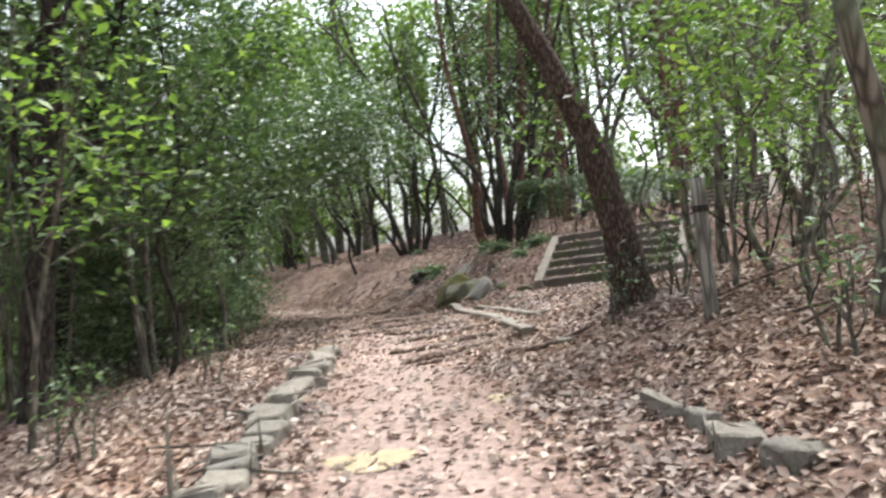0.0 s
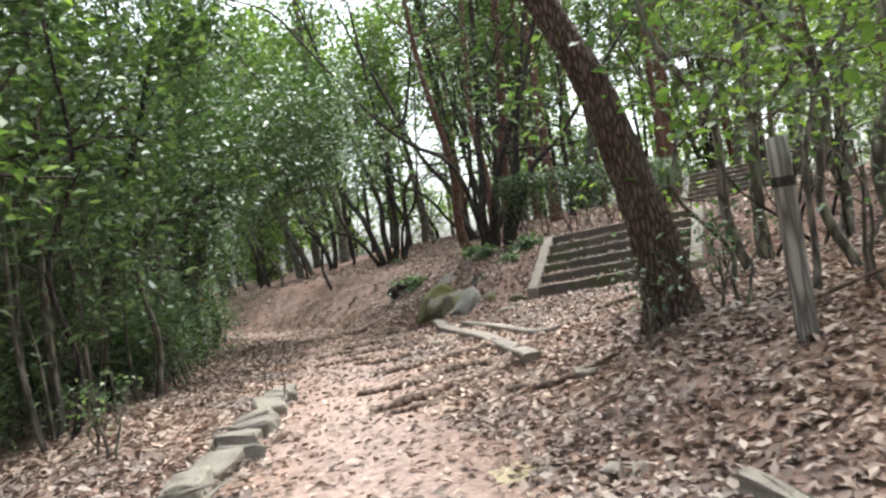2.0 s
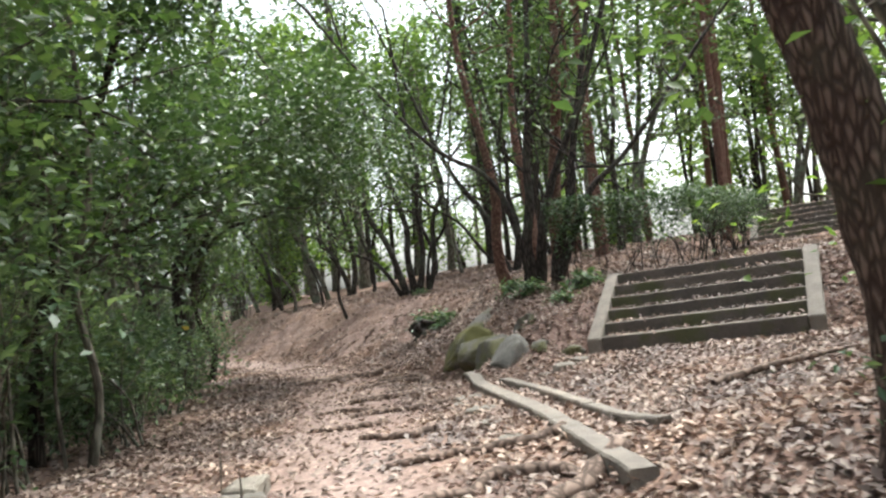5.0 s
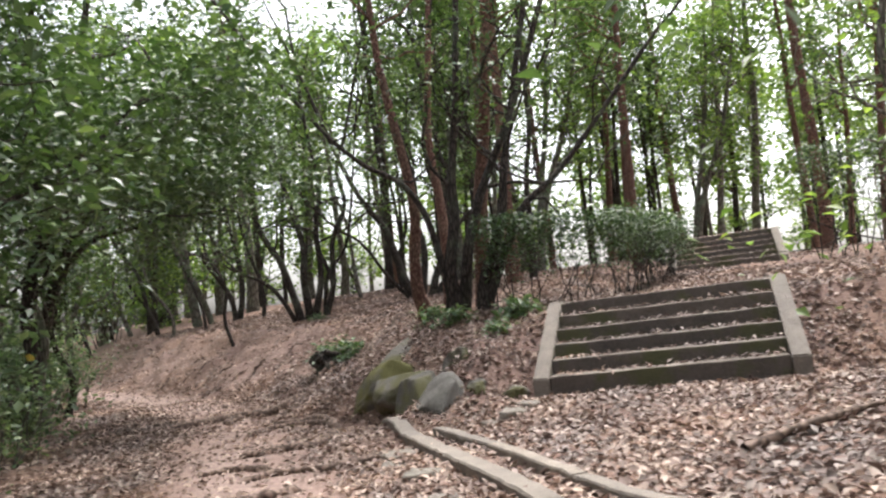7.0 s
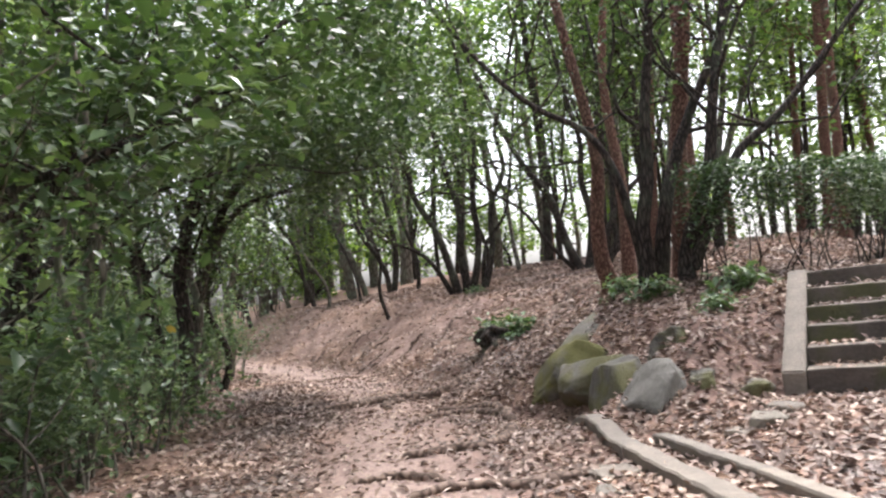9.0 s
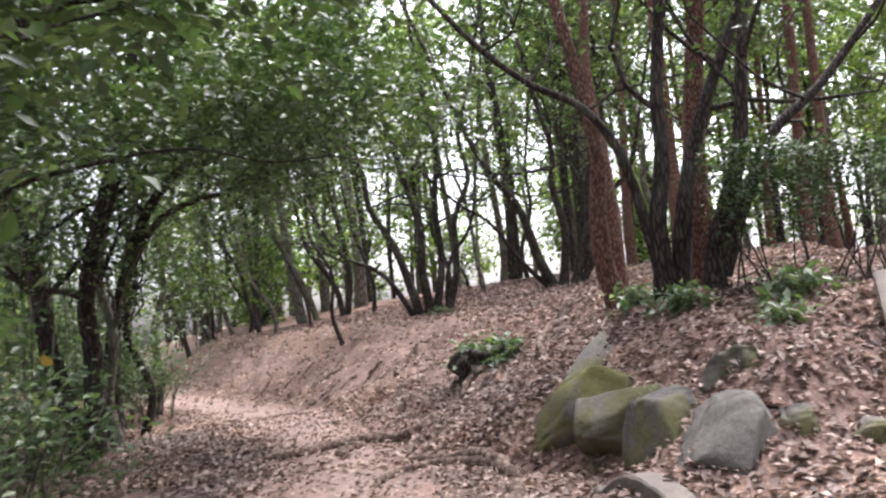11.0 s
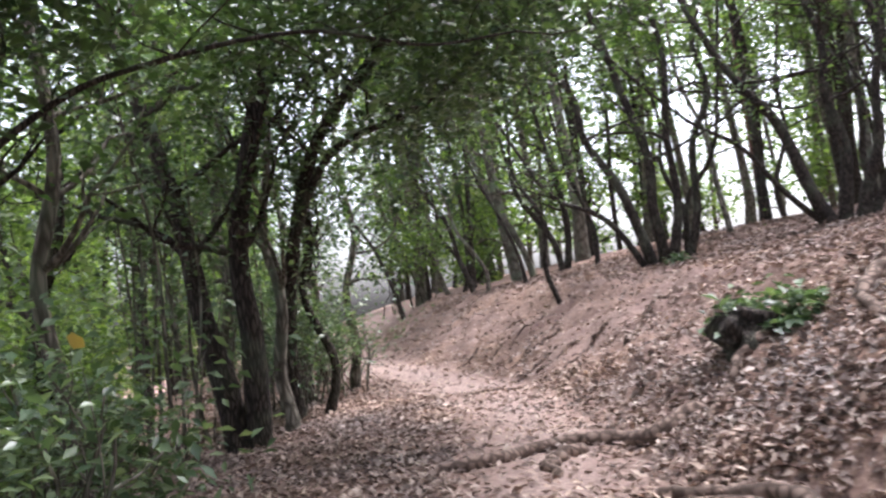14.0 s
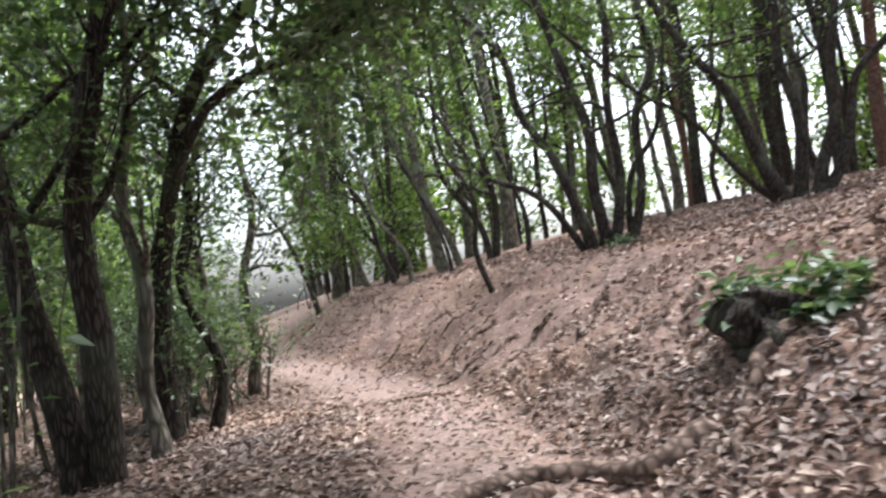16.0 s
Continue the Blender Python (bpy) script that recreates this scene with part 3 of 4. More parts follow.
BARK_ROOT = bark_material("trodden_root", (0.12, 0.084, 0.067), (0.27, 0.195, 0.158), 7, 7, 0.005)
root_line([(1.15, 10.6), (0.76, 10.03), (0.5, 9.8), (0.1, 9.45), (-0.3, 9.1), (-0.75, 8.75)], 0.085, 1)
root_line([(0.76, 10.1), (0.25, 10.5), (-0.1, 10.2), (-0.55, 9.9), (-0.9, 9.95)], 0.065, 2)
root_line([(0.9, 11.3), (0.3, 11.2), (-0.3, 11.35), (-0.9, 11.1)], 0.06, 3)
root_line([(0.7, 9.85), (0.31, 9.25), (-0.1, 8.8), (-0.5, 8.6)], 0.05, 4)
root_line([(-0.3, 12.9), (-0.7, 12.6), (-1.2, 12.7)], 0.06, 17)
root_line([(0.0, 14.6), (-0.5, 14.5), (-1.0, 14.7), (-1.6, 14.4)], 0.06, 18)
root_line([(-0.62, 17.7), (-0.77, 16.5), (-1.29, 16.2), (-1.75, 15.9)], 0.075, 5)
root_line([(-0.7, 18.5), (-0.83, 18.73), (-1.46, 18.9), (-1.9, 17.85)], 0.07, 6)
root_line([(-1.2, 15.1), (-1.69, 15.2), (-2.02, 15.07)], 0.05, 7)
root_line([(-0.9, 13.9), (-1.3, 13.6), (-1.9, 13.7)], 0.05, 8)
root_line([(-1.0, 21.0), (-1.49, 20.86), (-2.0, 21.15), (-2.42, 21.12), (-3.08, 20.38), (-3.5, 20.3)], 0.1, 9)
root_line([(-0.55, 17.9), (-0.72, 18.65), (-1.12, 19.1), (-1.7, 19.2)], 0.085, 10)
root_line([(-2.2, 21.0), (-2.4, 20.4), (-2.3, 19.8)], 0.07, 11)
root_line([(-0.5, 21.5), (-0.9, 21.0), (-1.2, 20.3)], 0.06, 12)
root_line([(1.0, 22.4), (0.6, 21.6), (0.2, 21.0), (0.1, 20.2)], 0.09, 13, "thick root running down the bank from a pine")
for i, (x, y, w, L) in enumerate(((-0.62, 4.9, 0.28, 0.26), (0.4, 6.5, 0.16, 0.2))):
    ring_pts = [(math.cos(a) * w * (1 + 0.25 * math.sin(3 * a + i)), math.sin(a) * L * (1 + 0.2 * math.sin(2 * a + 1))) for a in np.linspace(0, 2 * math.pi, 24, endpoint=False)]
    vs = [(0, 0, ground_z(x, y) + 0.022)] + [(a, b, ground_z(x + a, y + b) + 0.004) for a, b in ring_pts]
    ob = place("clay_patch", mesh_from("clay_patch", vs, [(0, k + 1, (k + 1) % 24 + 1) for k in range(24)], CLAY))
    ob.location = (x, y, 0)
    tagged(ob, "low pale yellow clay outcrop in the path", "clay patch", "clay patches")


def stick(points, r, seed, label="dry fallen branch lying on the leaves"):
    rng = np.random.default_rng(seed)
    line = glide([(x, y, ground_z(x, y) + h) for x, y, h in points], 14)
    ob = place("fallen_branch", mesh_from("fallen_branch", *tube(line, np.linspace(r, r * 0.4, 15), 6, rng, 0.1), BARK_ROOT))
    return tagged(ob, label, "branch", "fallen branches")


brng = np.random.default_rng(19)
for i in range(16):
    y0, s0 = brng.uniform(22.5, 31), brng.uniform(1.6, 3.2)
    x0 = float(centre(y0)) + s0
    root_line([(x0, y0), (x0 - brng.uniform(0.2, 0.5), y0 - brng.uniform(0.1, 0.5)), (x0 - brng.uniform(0.6, 0.9), y0 - brng.uniform(0.3, 1.2))], brng.uniform(0.02, 0.045), 60 + i, "thin bare root hanging down the eroded bank")
stick([(2.15, 11.7, 0.03), (2.6, 11.8, 0.06), (3.2, 12.0, 0.05), (3.8, 12.1, 0.03)], 0.045, 1)
stick([(-4.5, 25.5, 0.02), (-4.1, 25.6, 0.04), (-3.6, 25.8, 0.02)], 0.025, 2)
stick([(2.3, 5.4, 0.02), (2.8, 5.0, 0.25), (3.4, 4.9, 0.5)], 0.018, 3)
stick([(2.5, 5.9, 0.02), (3.0, 5.5, 0.12), (3.7, 5.6, 0.1)], 0.018, 4)
stick([(2.4, 7.3, 0.02), (3.0, 6.9, 0.2), (3.6, 6.3, 0.35)], 0.02, 5)
stick([(0.6, 8.6, 0.03), (1.0, 8.3, 0.05), (1.5, 8.2, 0.05)], 0.04, 6)


# ---------------------------------------------------------------- trees beside the path
OAK_LABEL = "dark multi-stemmed oak leaning over the leafy bank"
# big leaning pine before the stairs
tree("leaning_pine", (2.06, 8.42, 0.52), [(0.2, (0, 0, 0), (-0.04, 0, 0.75), (-0.22, 0, 1.5), (-0.42, 0.0, 2.2), (-0.74, 0.05, 3.0), (-1.3, 0.1, 4.4))],
     BARK_PINE, LEAF_MID, "thick leaning pine with furrowed grey-brown bark", 1, top=4.0, levels=2, bare=0.9, leaf_size=0.12, sides=28, flare=0.35)
# red pines on the bank
tree("red_pine", (2.3, 25.0, 1.4), [(0.16, (0, 0, 0), (0.0, 0, 1.5), (-0.09, 0, 2.7), (-0.2, 0.0, 4.5), (0, 0, 7))], BARK_RED, LEAF_MID,
     "slender red-barked pine on the bank", 2, top=3.0, bare=0.75, sides=16, group="red pines")
tree("red_pine", (1.15, 20.6, 1.35), [(0.12, (0, 0, 0), (-0.07, 0, 1.2), (-0.13, 0, 2.1), (-0.4, 0.1, 4.0), (-0.5, 0.3, 6))], BARK_RED, LEAF_MID,
     "slender red-barked pine on the bank", 3, top=3.0, bare=0.75, sides=16, group="red pines")
tree("red_pine", (2.2, 20.4, 1.4), [(0.15, (0, 0, 0), (0.1, 0, 1.9), (0.3, 0.1, 3.6), (0.5, 0, 6))], BARK_RED, LEAF_MID,
     "slender red-barked pine on the bank", 4, top=3.0, bare=0.75, sides=16, group="red pines")
tree("oak", (1.6, 19.9, 1.3), [(0.12, (0, 0, 0), (-0.03, 0, 0.9), (0.12, 0, 1.7), (0.1, 0, 2.7), (0.3, 0, 4.2)), (0.12, (0.12, 0.1, 0), (0.28, 0, 1.1), (0.5, 0, 1.9), (0.75, 0, 2.6), (1.4, 0, 4.0)),
     (0.075, (-0.1, 0, 0.1), (-0.15, 0, 0.9), (-0.35, 0, 1.9), (-0.8, 0.05, 2.5), (-1.5, 0.1, 2.9), (-2.3, 0.2, 3.8))], BARK_DARK, LEAF_DARK,
     OAK_LABEL, 5, top=2.5, bare=0.52, sides=14, branch_len=2.4, wander=0.36, per_tip=7, spread=0.55, side_shoots=1)
tree("oak", (2.0, 19.5, 1.35), [(0.11, (0, 0, 0), (0.15, 0, 0.7), (0.36, 0, 1.5), (0.5, 0, 2.4), (0.9, 0.1, 3.8)), (0.09, (0.1, 0, 0.3), (0.5, 0, 1.2), (0.9, 0, 1.9), (1.7, 0, 2.6))], BARK_DARK, LEAF_DARK,
     OAK_LABEL, 6, top=2.5, bare=0.52, sides=14, branch_len=2.4, wander=0.36, per_tip=7, spread=0.55, side_shoots=1)
tree("oak", (-1.2, 31.8, 1.2), [(0.13, (-0.25, 0, 0), (-0.55, 0, 1.2), (-0.9, 0, 2.3), (-1.5, 0, 3.4), (-1.7, 0, 4.6), (-2.9, 0, 6.2)), (0.13, (-0.05, 0.1, 0), (-0.2, 0, 1.5), (-0.1, 0, 2.8), (-0.6, 0, 4.6), (-1.2, 0, 6.8)),
     (0.12, (0.1, -0.1, 0), (0.35, 0, 1.6), (0.25, 0, 3.2), (0.5, 0, 5.0), (0.2, 0, 7)), (0.10, (0.3, 0, 0), (0.75, 0, 1.4), (0.85, 0, 2.9), (1.3, 0, 4.0), (1.1, 0, 5.2), (1.5, 0, 6.5)),
     (0.08, (-0.35, 0.1, 0), (-1.0, 0, 1.2), (-1.5, 0, 1.7), (-2.3, 0, 2.1), (-3.0, 0, 3.2)), (0.07, (0.35, 0.1, 0), (0.6, 0.2, 1.6), (1.2, 0.2, 2.6), (1.5, 0, 4.2))], BARK_DARK, LEAF_MID,
     OAK_LABEL, 7, top=3, bare=0.4, branch_len=2.6, leaf_size=0.14, wander=0.36, per_tip=5, spread=0.6, side_shoots=1)
tree("oak", (2.4, 31.5, 2.0), [(0.14, (-0.3, 0, 0), (-0.75, 0, 1.2), (-1.1, 0, 2.3), (-1.6, 0, 3.1), (-2.4, 0, 4.7)), (0.12, (0, 0, 0), (0.15, 0, 1.4), (-0.05, 0, 2.6), (0.05, 0, 3.8), (-0.3, 0, 5.2)),
     (0.12, (0.3, 0, 0), (0.75, 0, 1.4), (0.85, 0, 2.6), (1.15, 0, 3.8), (0.9, 0, 5)), (0.10, (0.5, 0, 0), (1.1, 0, 1.2), (1.35, 0, 2.2), (2.0, 0, 3.0), (2.5, 0, 4.4)),
     (0.07, (-0.4, 0.1, 0), (-1.2, 0.1, 0.9), (-1.9, 0, 1.9), (-3.0, 0, 2.8))], BARK_DARK, LEAF_MID,
     OAK_LABEL, 8, top=3, bare=0.4, branch_len=2.6, leaf_size=0.14, wander=0.36, per_tip=5, spread=0.6, side_shoots=1)
tree("young_oak", (-4.4, 39.0, 0.75), [(0.12, (0, 0, 0), (-0.22, 0, 1.9), (-1.2, 0, 3.6), (-1.5, 0, 5.0)), (0.12, (-0.1, 0, 0), (0.25, 0, 2.4), (-0.05, 0, 4.6), (-0.3, 0, 6))], BARK_DARK, LEAF_MID,
     "thin forked oak at the crest of the bank", 9, top=2, bare=0.3, leaf_size=0.16, per_tip=5, wander=0.34, branch_len=2.2, side_shoots=1)
tree("young_oak", (-5.9, 39.5, 0.5), [(0.22, (0, 0, 0), (-0.38, 0, 3.0), (-0.75, 0, 5.8), (-1, 0, 7.6)), (0.14, (0.6, 0.4, 0), (0.1, 0, 2.2), (-0.8, 0, 4.2))], BARK_GREY, LEAF_MID,
     "tall thin oak at the crest of the bank", 10, top=2, bare=0.35, leaf_size=0.16, per_tip=5, wander=0.34, branch_len=2.2, side_shoots=1)
tree("dark_tree", (-6.5, 22.4, -0.55), [(0.17, (0, 0, 0), (-0.25, 0, 1.7), (-0.5, 0, 3.0), (-1.2, 0, 5.2)), (0.17, (0.15, 0.15, 0), (0.3, 0, 1.6), (0.25, 0, 3.0), (0.9, 0, 5.5))], BARK_DARK, LEAF_DARK,
     "thick dark twin-trunked tree at the edge of the slope", 12, top=2.5, bare=0.45, levels=2, sides=16, side_shoots=2, leaf_size=0.13, per_tip=9, branch_len=2.2)


def thin_trunk(x, y, r, lean, h, seed, bark, leaf, label="thin straight grey trunk in the thicket", per_tip=12):
    crook = 0.2 * math.sin(seed * 2.7)
    return tree("thin_tree", (x, y, ground_z(x, y) - 0.12), [(r, (0, 0, 0), (lean * 0.1 + crook, 0.05, h * 0.2), (lean * 0.4 - crook * 0.6, 0, h * 0.45), (lean * 0.75 + crook, 0.1, h * 0.7), (lean, 0.1, h))], bark, leaf, label, seed,
                top=1.5, bare=0.42, levels=2, per_tip=per_tip, sides=8, branch_len=1.3, flare=0.2, group="thin trees")


trng = np.random.default_rng(77)
for i, (x, y, r, lean) in enumerate(((-6.6, 18.6, 0.11, -0.5), (-6.5, 19.6, 0.10, -0.1), (-6.4, 23.6, 0.11, -0.1), (-6.5, 24.9, 0.08, -0.3), (-7.6, 26.6, 0.09, 0.4), (-7.4, 28.0, 0.1, 0.2),
                                     (-4.5, 8.2, 0.19, 0.6), (-4.2, 10.6, 0.06, 0.2), (-3.9, 12.8, 0.05, 0.1), (-5.2, 13.5, 0.08, -0.2), (-4.9, 16.2, 0.05, 0.0), (-5.4, 17.4, 0.05, 0.3),
                                     (-3.6, 9.6, 0.04, 0.3), (-5.8, 11.4, 0.12, -0.3), (-9.0, 18, 0.15, -0.5), (-9.5, 22.5, 0.16, 0.3), (-8.5, 25.5, 0.14, 0.1), (-9.6, 31, 0.12, -0.6))):
    thin_trunk(x, y, r, lean, trng.uniform(3.8, 5.5), 100 + i, BARK_GREY if i % 3 else BARK_DARK, LEAF_DARK if i % 2 else LEAF_MID, per_tip=5 if 16 < y < 25 else 10)
for i, (x, y, r, lean) in enumerate(((2.82, 4.9, 0.1, -0.05), (3.3, 9.6, 0.06, -0.7), (4.0, 10.8, 0.09, 0.1), (2.85, 7.6, 0.03, 0.3), (4.6, 9.2, 0.08, 0.3), (5.6, 12.0, 0.09, -0.5), (3.5, 8.0, 0.04, -0.6), (6.4, 10.5, 0.10, 0.3),
                                     (7.6, 16.5, 0.1, 0.2), (8.0, 13.0, 0.10, -0.4), (9.5, 18.5, 0.12, 0.1), (3.1, 6.4, 0.025, 0.5), (2.7, 8.9, 0.025, -0.5), (3.6, 7.0, 0.03, 0.4))):
    thin_trunk(x, y, r, lean, trng.uniform(3.5, 5) if r > 0.035 else 2.4, 140 + i, BARK_GREY, LEAF_PALE if i % 2 else LEAF_MID, "thin crooked grey trunk on the leafy slope", 3)
# crooked trees along the crest of the bank
for i, (x, y, r, lean) in enumerate(((-6.6, 37.0, 0.08, -1.6), (-7.6, 39.5, 0.10, -2.0), (-8.6, 42.0, 0.09, -1.4), (-9.8, 44.0, 0.12, -2.2), (-3.2, 37.5, 0.08, -1.2), (-5.2, 36.2, 0.06, -1.7), (0.6, 36.5, 0.09, -1.0),
                                     (-0.6, 39.0, 0.10, -0.6), (4.4, 36.5, 0.11, -0.8), (6.0, 34.5, 0.12, -0.4), (2.6, 40.5, 0.10, 0.6), (5.6, 29.5, 0.12, 0.3), (-11.5, 45.5, 0.11, -1.6), (-10.6, 40.5, 0.10, -2.4))):
    thin_trunk(x, y, r, lean, trng.uniform(5.0, 7.0), 180 + i, BARK_DARK if i % 3 else BARK_GREY, LEAF_MID, "crooked leaning oak on the crest of the bank", 5)
thin_trunk(-3.45, 30.1, 0.06, -0.7, 4.2, 230, BARK_DARK, LEAF_MID, "slim dark forked tree on the crest of the bank", 3)
# overhanging evergreens beside the path
BOUGH = "evergreen oak whose dark leafy boughs overhang the path"
tree("evergreen_oak", (-4.9, 13.6, -0.2), [(0.09, (0, 0, 0), (0.1, 0, 1.5), (0.5, 0, 3.0), (1.0, 0, 4.2)), (0.05, (0, 0, 1.6), (0.5, 0.8, 2.7), (1.1, 1.0, 3.0), (1.8, 1.8, 3.7))], BARK_DARK, LEAF_DARK, BOUGH, 41,
     top=1.0, bare=0.4, per_tip=34, spread=0.36, branch_len=1.9, group="evergreen oaks", leaf_size=0.125)
tree("evergreen_oak", (-5.2, 10.2, -0.2), [(0.13, (0, 0, 0), (0.1, 0, 1.6), (0.5, 0, 3.2), (1.0, 0, 4.6))], BARK_DARK, LEAF_DARK, BOUGH, 42,
     top=1.2, bare=0.4, per_tip=18, spread=0.45, branch_len=2.3, group="evergreen oaks", leaf_size=0.125)
tree("evergreen_oak", (-6.2, 17.2, -0.3), [(0.10, (0, 0, 0), (0.0, 0, 1.9), (0.4, 0.4, 3.4), (1.0, 0.8, 4.6)), (0.028, (0, 0, 1.8), (0.9, 1.1, 3.2), (1.6, 1.6, 3.6), (2.4, 2.4, 3.9), (3.2, 3.0, 3.8))], BARK_DARK, LEAF_DARK, BOUGH, 45,
     top=0.9, bare=0.42, per_tip=46, spread=0.36, branch_len=1.7, group="evergreen oaks", leaf_size=0.125)
tree("evergreen_oak", (-6.9, 24.6, -0.5), [(0.13, (0, 0, 0), (0.1, 0, 2.2), (0.9, -0.4, 4.2), (2.2, -0.9, 5.2)), (0.07, (0, 0, 2.4), (1.2, -0.6, 4.0), (2.8, -1.0, 4.4))], BARK_DARK, LEAF_DARK, BOUGH, 43,
     top=1.0, bare=0.5, per_tip=65, spread=0.45, branch_len=1.9, group="evergreen oaks", leaf_size=0.125)
tree("sapling", (-3.4, 6.0, 0.0), [(0.03, (0, 0, 0), (0.1, 0, 0.8), (0.25, 0, 1.5), (0.5, -0.2, 2.0))], BARK_GREY, LEAF_PALE, "young tree with bright yellow-green leaves", 44,
     top=0.5, bare=0.55, per_tip=3, branch_len=0.9, side_shoots=2, leaf_size=0.12)


WEATHERED = bark_material("weathered_wood", (0.15, 0.135, 0.115), (0.32, 0.295, 0.26), 14, 1.2, 0.006, 0.2)


# wooden post
def wooden_post(x, y):
    z = ground_z(x, y)
    root = thing("wooden_post", (x, y, z - 0.2), "grey weathered wooden post with a dark band", "post")
    rng = np.random.default_rng(3)
    pts = [(0, 0, k * 0.142) for k in range(11)]
    v, f = tube(pts, [0.064] * 11, 12, rng, 0.03)
    bm = bmesh.new()
    vs = [bm.verts.new(c) for c in v]
    for q in f:
        bm.faces.new([vs[i] for i in q])
    bm.faces.new(vs[-12:])
    place("shaft", from_bmesh("shaft", bm, WEATHERED, True), root)
    v, f = tube([(0, 0, 1.12), (0, 0, 1.15), (0, 0, 1.18)], [0.071] * 3, 12, rng, 0.02)
    place("band", mesh_from("band", v, f, BARK_DARK), root, "dark rope band")


wooden_post(2.28, 6.63)


# ---------------------------------------------------------------- hedge, shrubs and undergrowth
def shrub(name, at, height, spread, stems, leaf, seed, label, leaf_size=0.09, per_tip=6, kind_name="shrub", group="shrubs", copies=(), clear_below=0.0):
    rng = np.random.default_rng(seed)
    root = thing(name, at, label, kind_name, group)
    tips = []
    for i in range(stems):
        a, wood = rng.uniform(0, 2 * math.pi), []
        limb(rng, (rng.normal(0, spread * 0.25), rng.normal(0, spread * 0.25), -0.1), (math.cos(a) * 0.35, math.sin(a) * 0.35, 1), height * rng.uniform(0.6, 0.95), 0.022, 2, wood, tips, 0.1, 0.16, (2, 4))
        place("stem", mesh_from("stem", *join([tube(p, r, 5, rng, 0.05) for p, r, _ in wood]), BARK_GREY if leaf is LEAF_GREY else BARK_DARK), root)
    tips = [q for q in tips if q[2] > clear_below * height]
    place("foliage", crown_mesh("foliage", tips, per_tip, spread * 0.28, leaf_size, leaf_size * 0.48, leaf, rng, 0.25), root)
    for m in copies:
        copy_thing(root, m)
    return root


def hedge(at, yaw, length, depth, height, seed):
    rng = np.random.default_rng(seed)
    root = thing("hedge", at, "clipped dark-green hedge on bare grey stems", "hedge", "hedges above the stairs")
    root.rotation_euler = (0, 0, yaw)
    for i in range(int(length * 6.5)):
        x, wood, tips = (i + 0.5) / 6.5 + rng.normal(0, 0.08), [], []
        limb(rng, (x, rng.normal(0, 0.12), -0.15), (rng.normal(0, 0.15), rng.normal(0, 0.15), 1), height * 0.66, 0.016, 2, wood, tips, 0.1, 0.15, (2, 4))
        place("stem", mesh_from("stem", *join([tube(q, r, 5, rng, 0.05) for q, r, _ in wood]), BARK_DARK), root)
    n = int(length * 1700)
    p = np.stack([rng.uniform(0, length, n), rng.uniform(-depth, depth, n) / 2, height * (0.36 + 0.64 * rng.random(n) ** 0.45)], 1)
    p[:, 2] += np.array([noise.noise((q[0] * 1.6, q[1] * 2, seed)) for q in p]) * 0.22
    place("foliage", mesh_from("foliage", *leaves(p, 0.075, 0.04, rng, 0.1, 0.6), LEAF_DARK, False), root)


hedge((1.9, 18.95, 1.22), radians(14), 3.0, 0.6, 1.85, 1)
hedge((4.7, 19.9, 1.5), radians(53), 5.0, 0.9, 1.65, 2)
hedge((9.9, 22.2, 1.95), radians(-30), 4.0, 1.1, 2.5, 3)

srng = np.random.default_rng(31)


def scatter_shrubs(spots, height, spread, stems, leaf, seed, label, leaf_size, per_tip, clear_below=0.0):
    mats = [pose(x, y, ground_z(x, y) - 0.03, 0, 0, srng.uniform(0, 360)) @ Matrix.Scale(srng.uniform(0.75, 1.2), 4) for x, y in spots[1:]]
    x, y = spots[0]
    shrub("shrub", (x, y, ground_z(x, y) - 0.03), height, spread, stems, leaf, seed, label, leaf_size, per_tip, copies=mats, clear_below=clear_below)


def spots(n, y0, y1, s0, s1):
    out = []
    for _ in range(n):
        y = srng.uniform(y0, y1)
        out.append((float(centre(y)) + srng.uniform(s0, s1), y))
    return out


scatter_shrubs(spots(7, 8.5, 13.5, -5.0, -3.2), 2.3, 0.9, 5, LEAF_GREY, 1, "leafy evergreen shrub in the thicket beside the path", 0.15, 3, 0.5)
scatter_shrubs(spots(5, 8.5, 15, -6.0, -3.9), 3.4, 1.1, 6, LEAF_GREY, 2, "tall grey-green evergreen shrub in the thicket", 0.14, 4, 0.5)
scatter_shrubs(spots(8, 9, 17, -5.0, -2.9), 1.1, 0.7, 6, LEAF_GREY, 3, "low grey-green shrub at the path's edge", 0.09, 7)
scatter_shrubs(spots(8, 24.5, 33, -4.4, -2.3), 1.5, 0.8, 6, LEAF_GREY, 4, "green shrub at the bend of the path", 0.10, 8, 0.35)
scatter_shrubs(spots(16, 18, 36, -12, -6.5), 2.4, 0.9, 6, LEAF_PALE, 6, "green shrub on the slope below the path", 0.14, 7)
scatter_shrubs(spots(8, 7, 11, 5.2, 9.5), 2.0, 0.9, 5, LEAF_PALE, 5, "thin pale-green shrub on the slope", 0.10, 4)
scatter_shrubs([(-3.9, 14.2), (-4.3, 12.4)], 1.9, 0.8, 3, LEAF_GREY, 7, "large-leaved grey-green shrub beside the path", 0.2, 4)
scatter_shrubs(spots(10, 15, 24, -8.5, -5.2), 0.9, 0.7, 6, LEAF_MID, 10, "low green shrub below the edge of the path", 0.11, 7)
scatter_shrubs([(-4.7, 15.6), (-5.1, 16.6), (-4.9, 17.6), (-5.5, 18.6), (-4.6, 14.7)], 1.1, 0.7, 5, LEAF_GREY, 13, "low grey-green shrub beside the path", 0.10, 7)
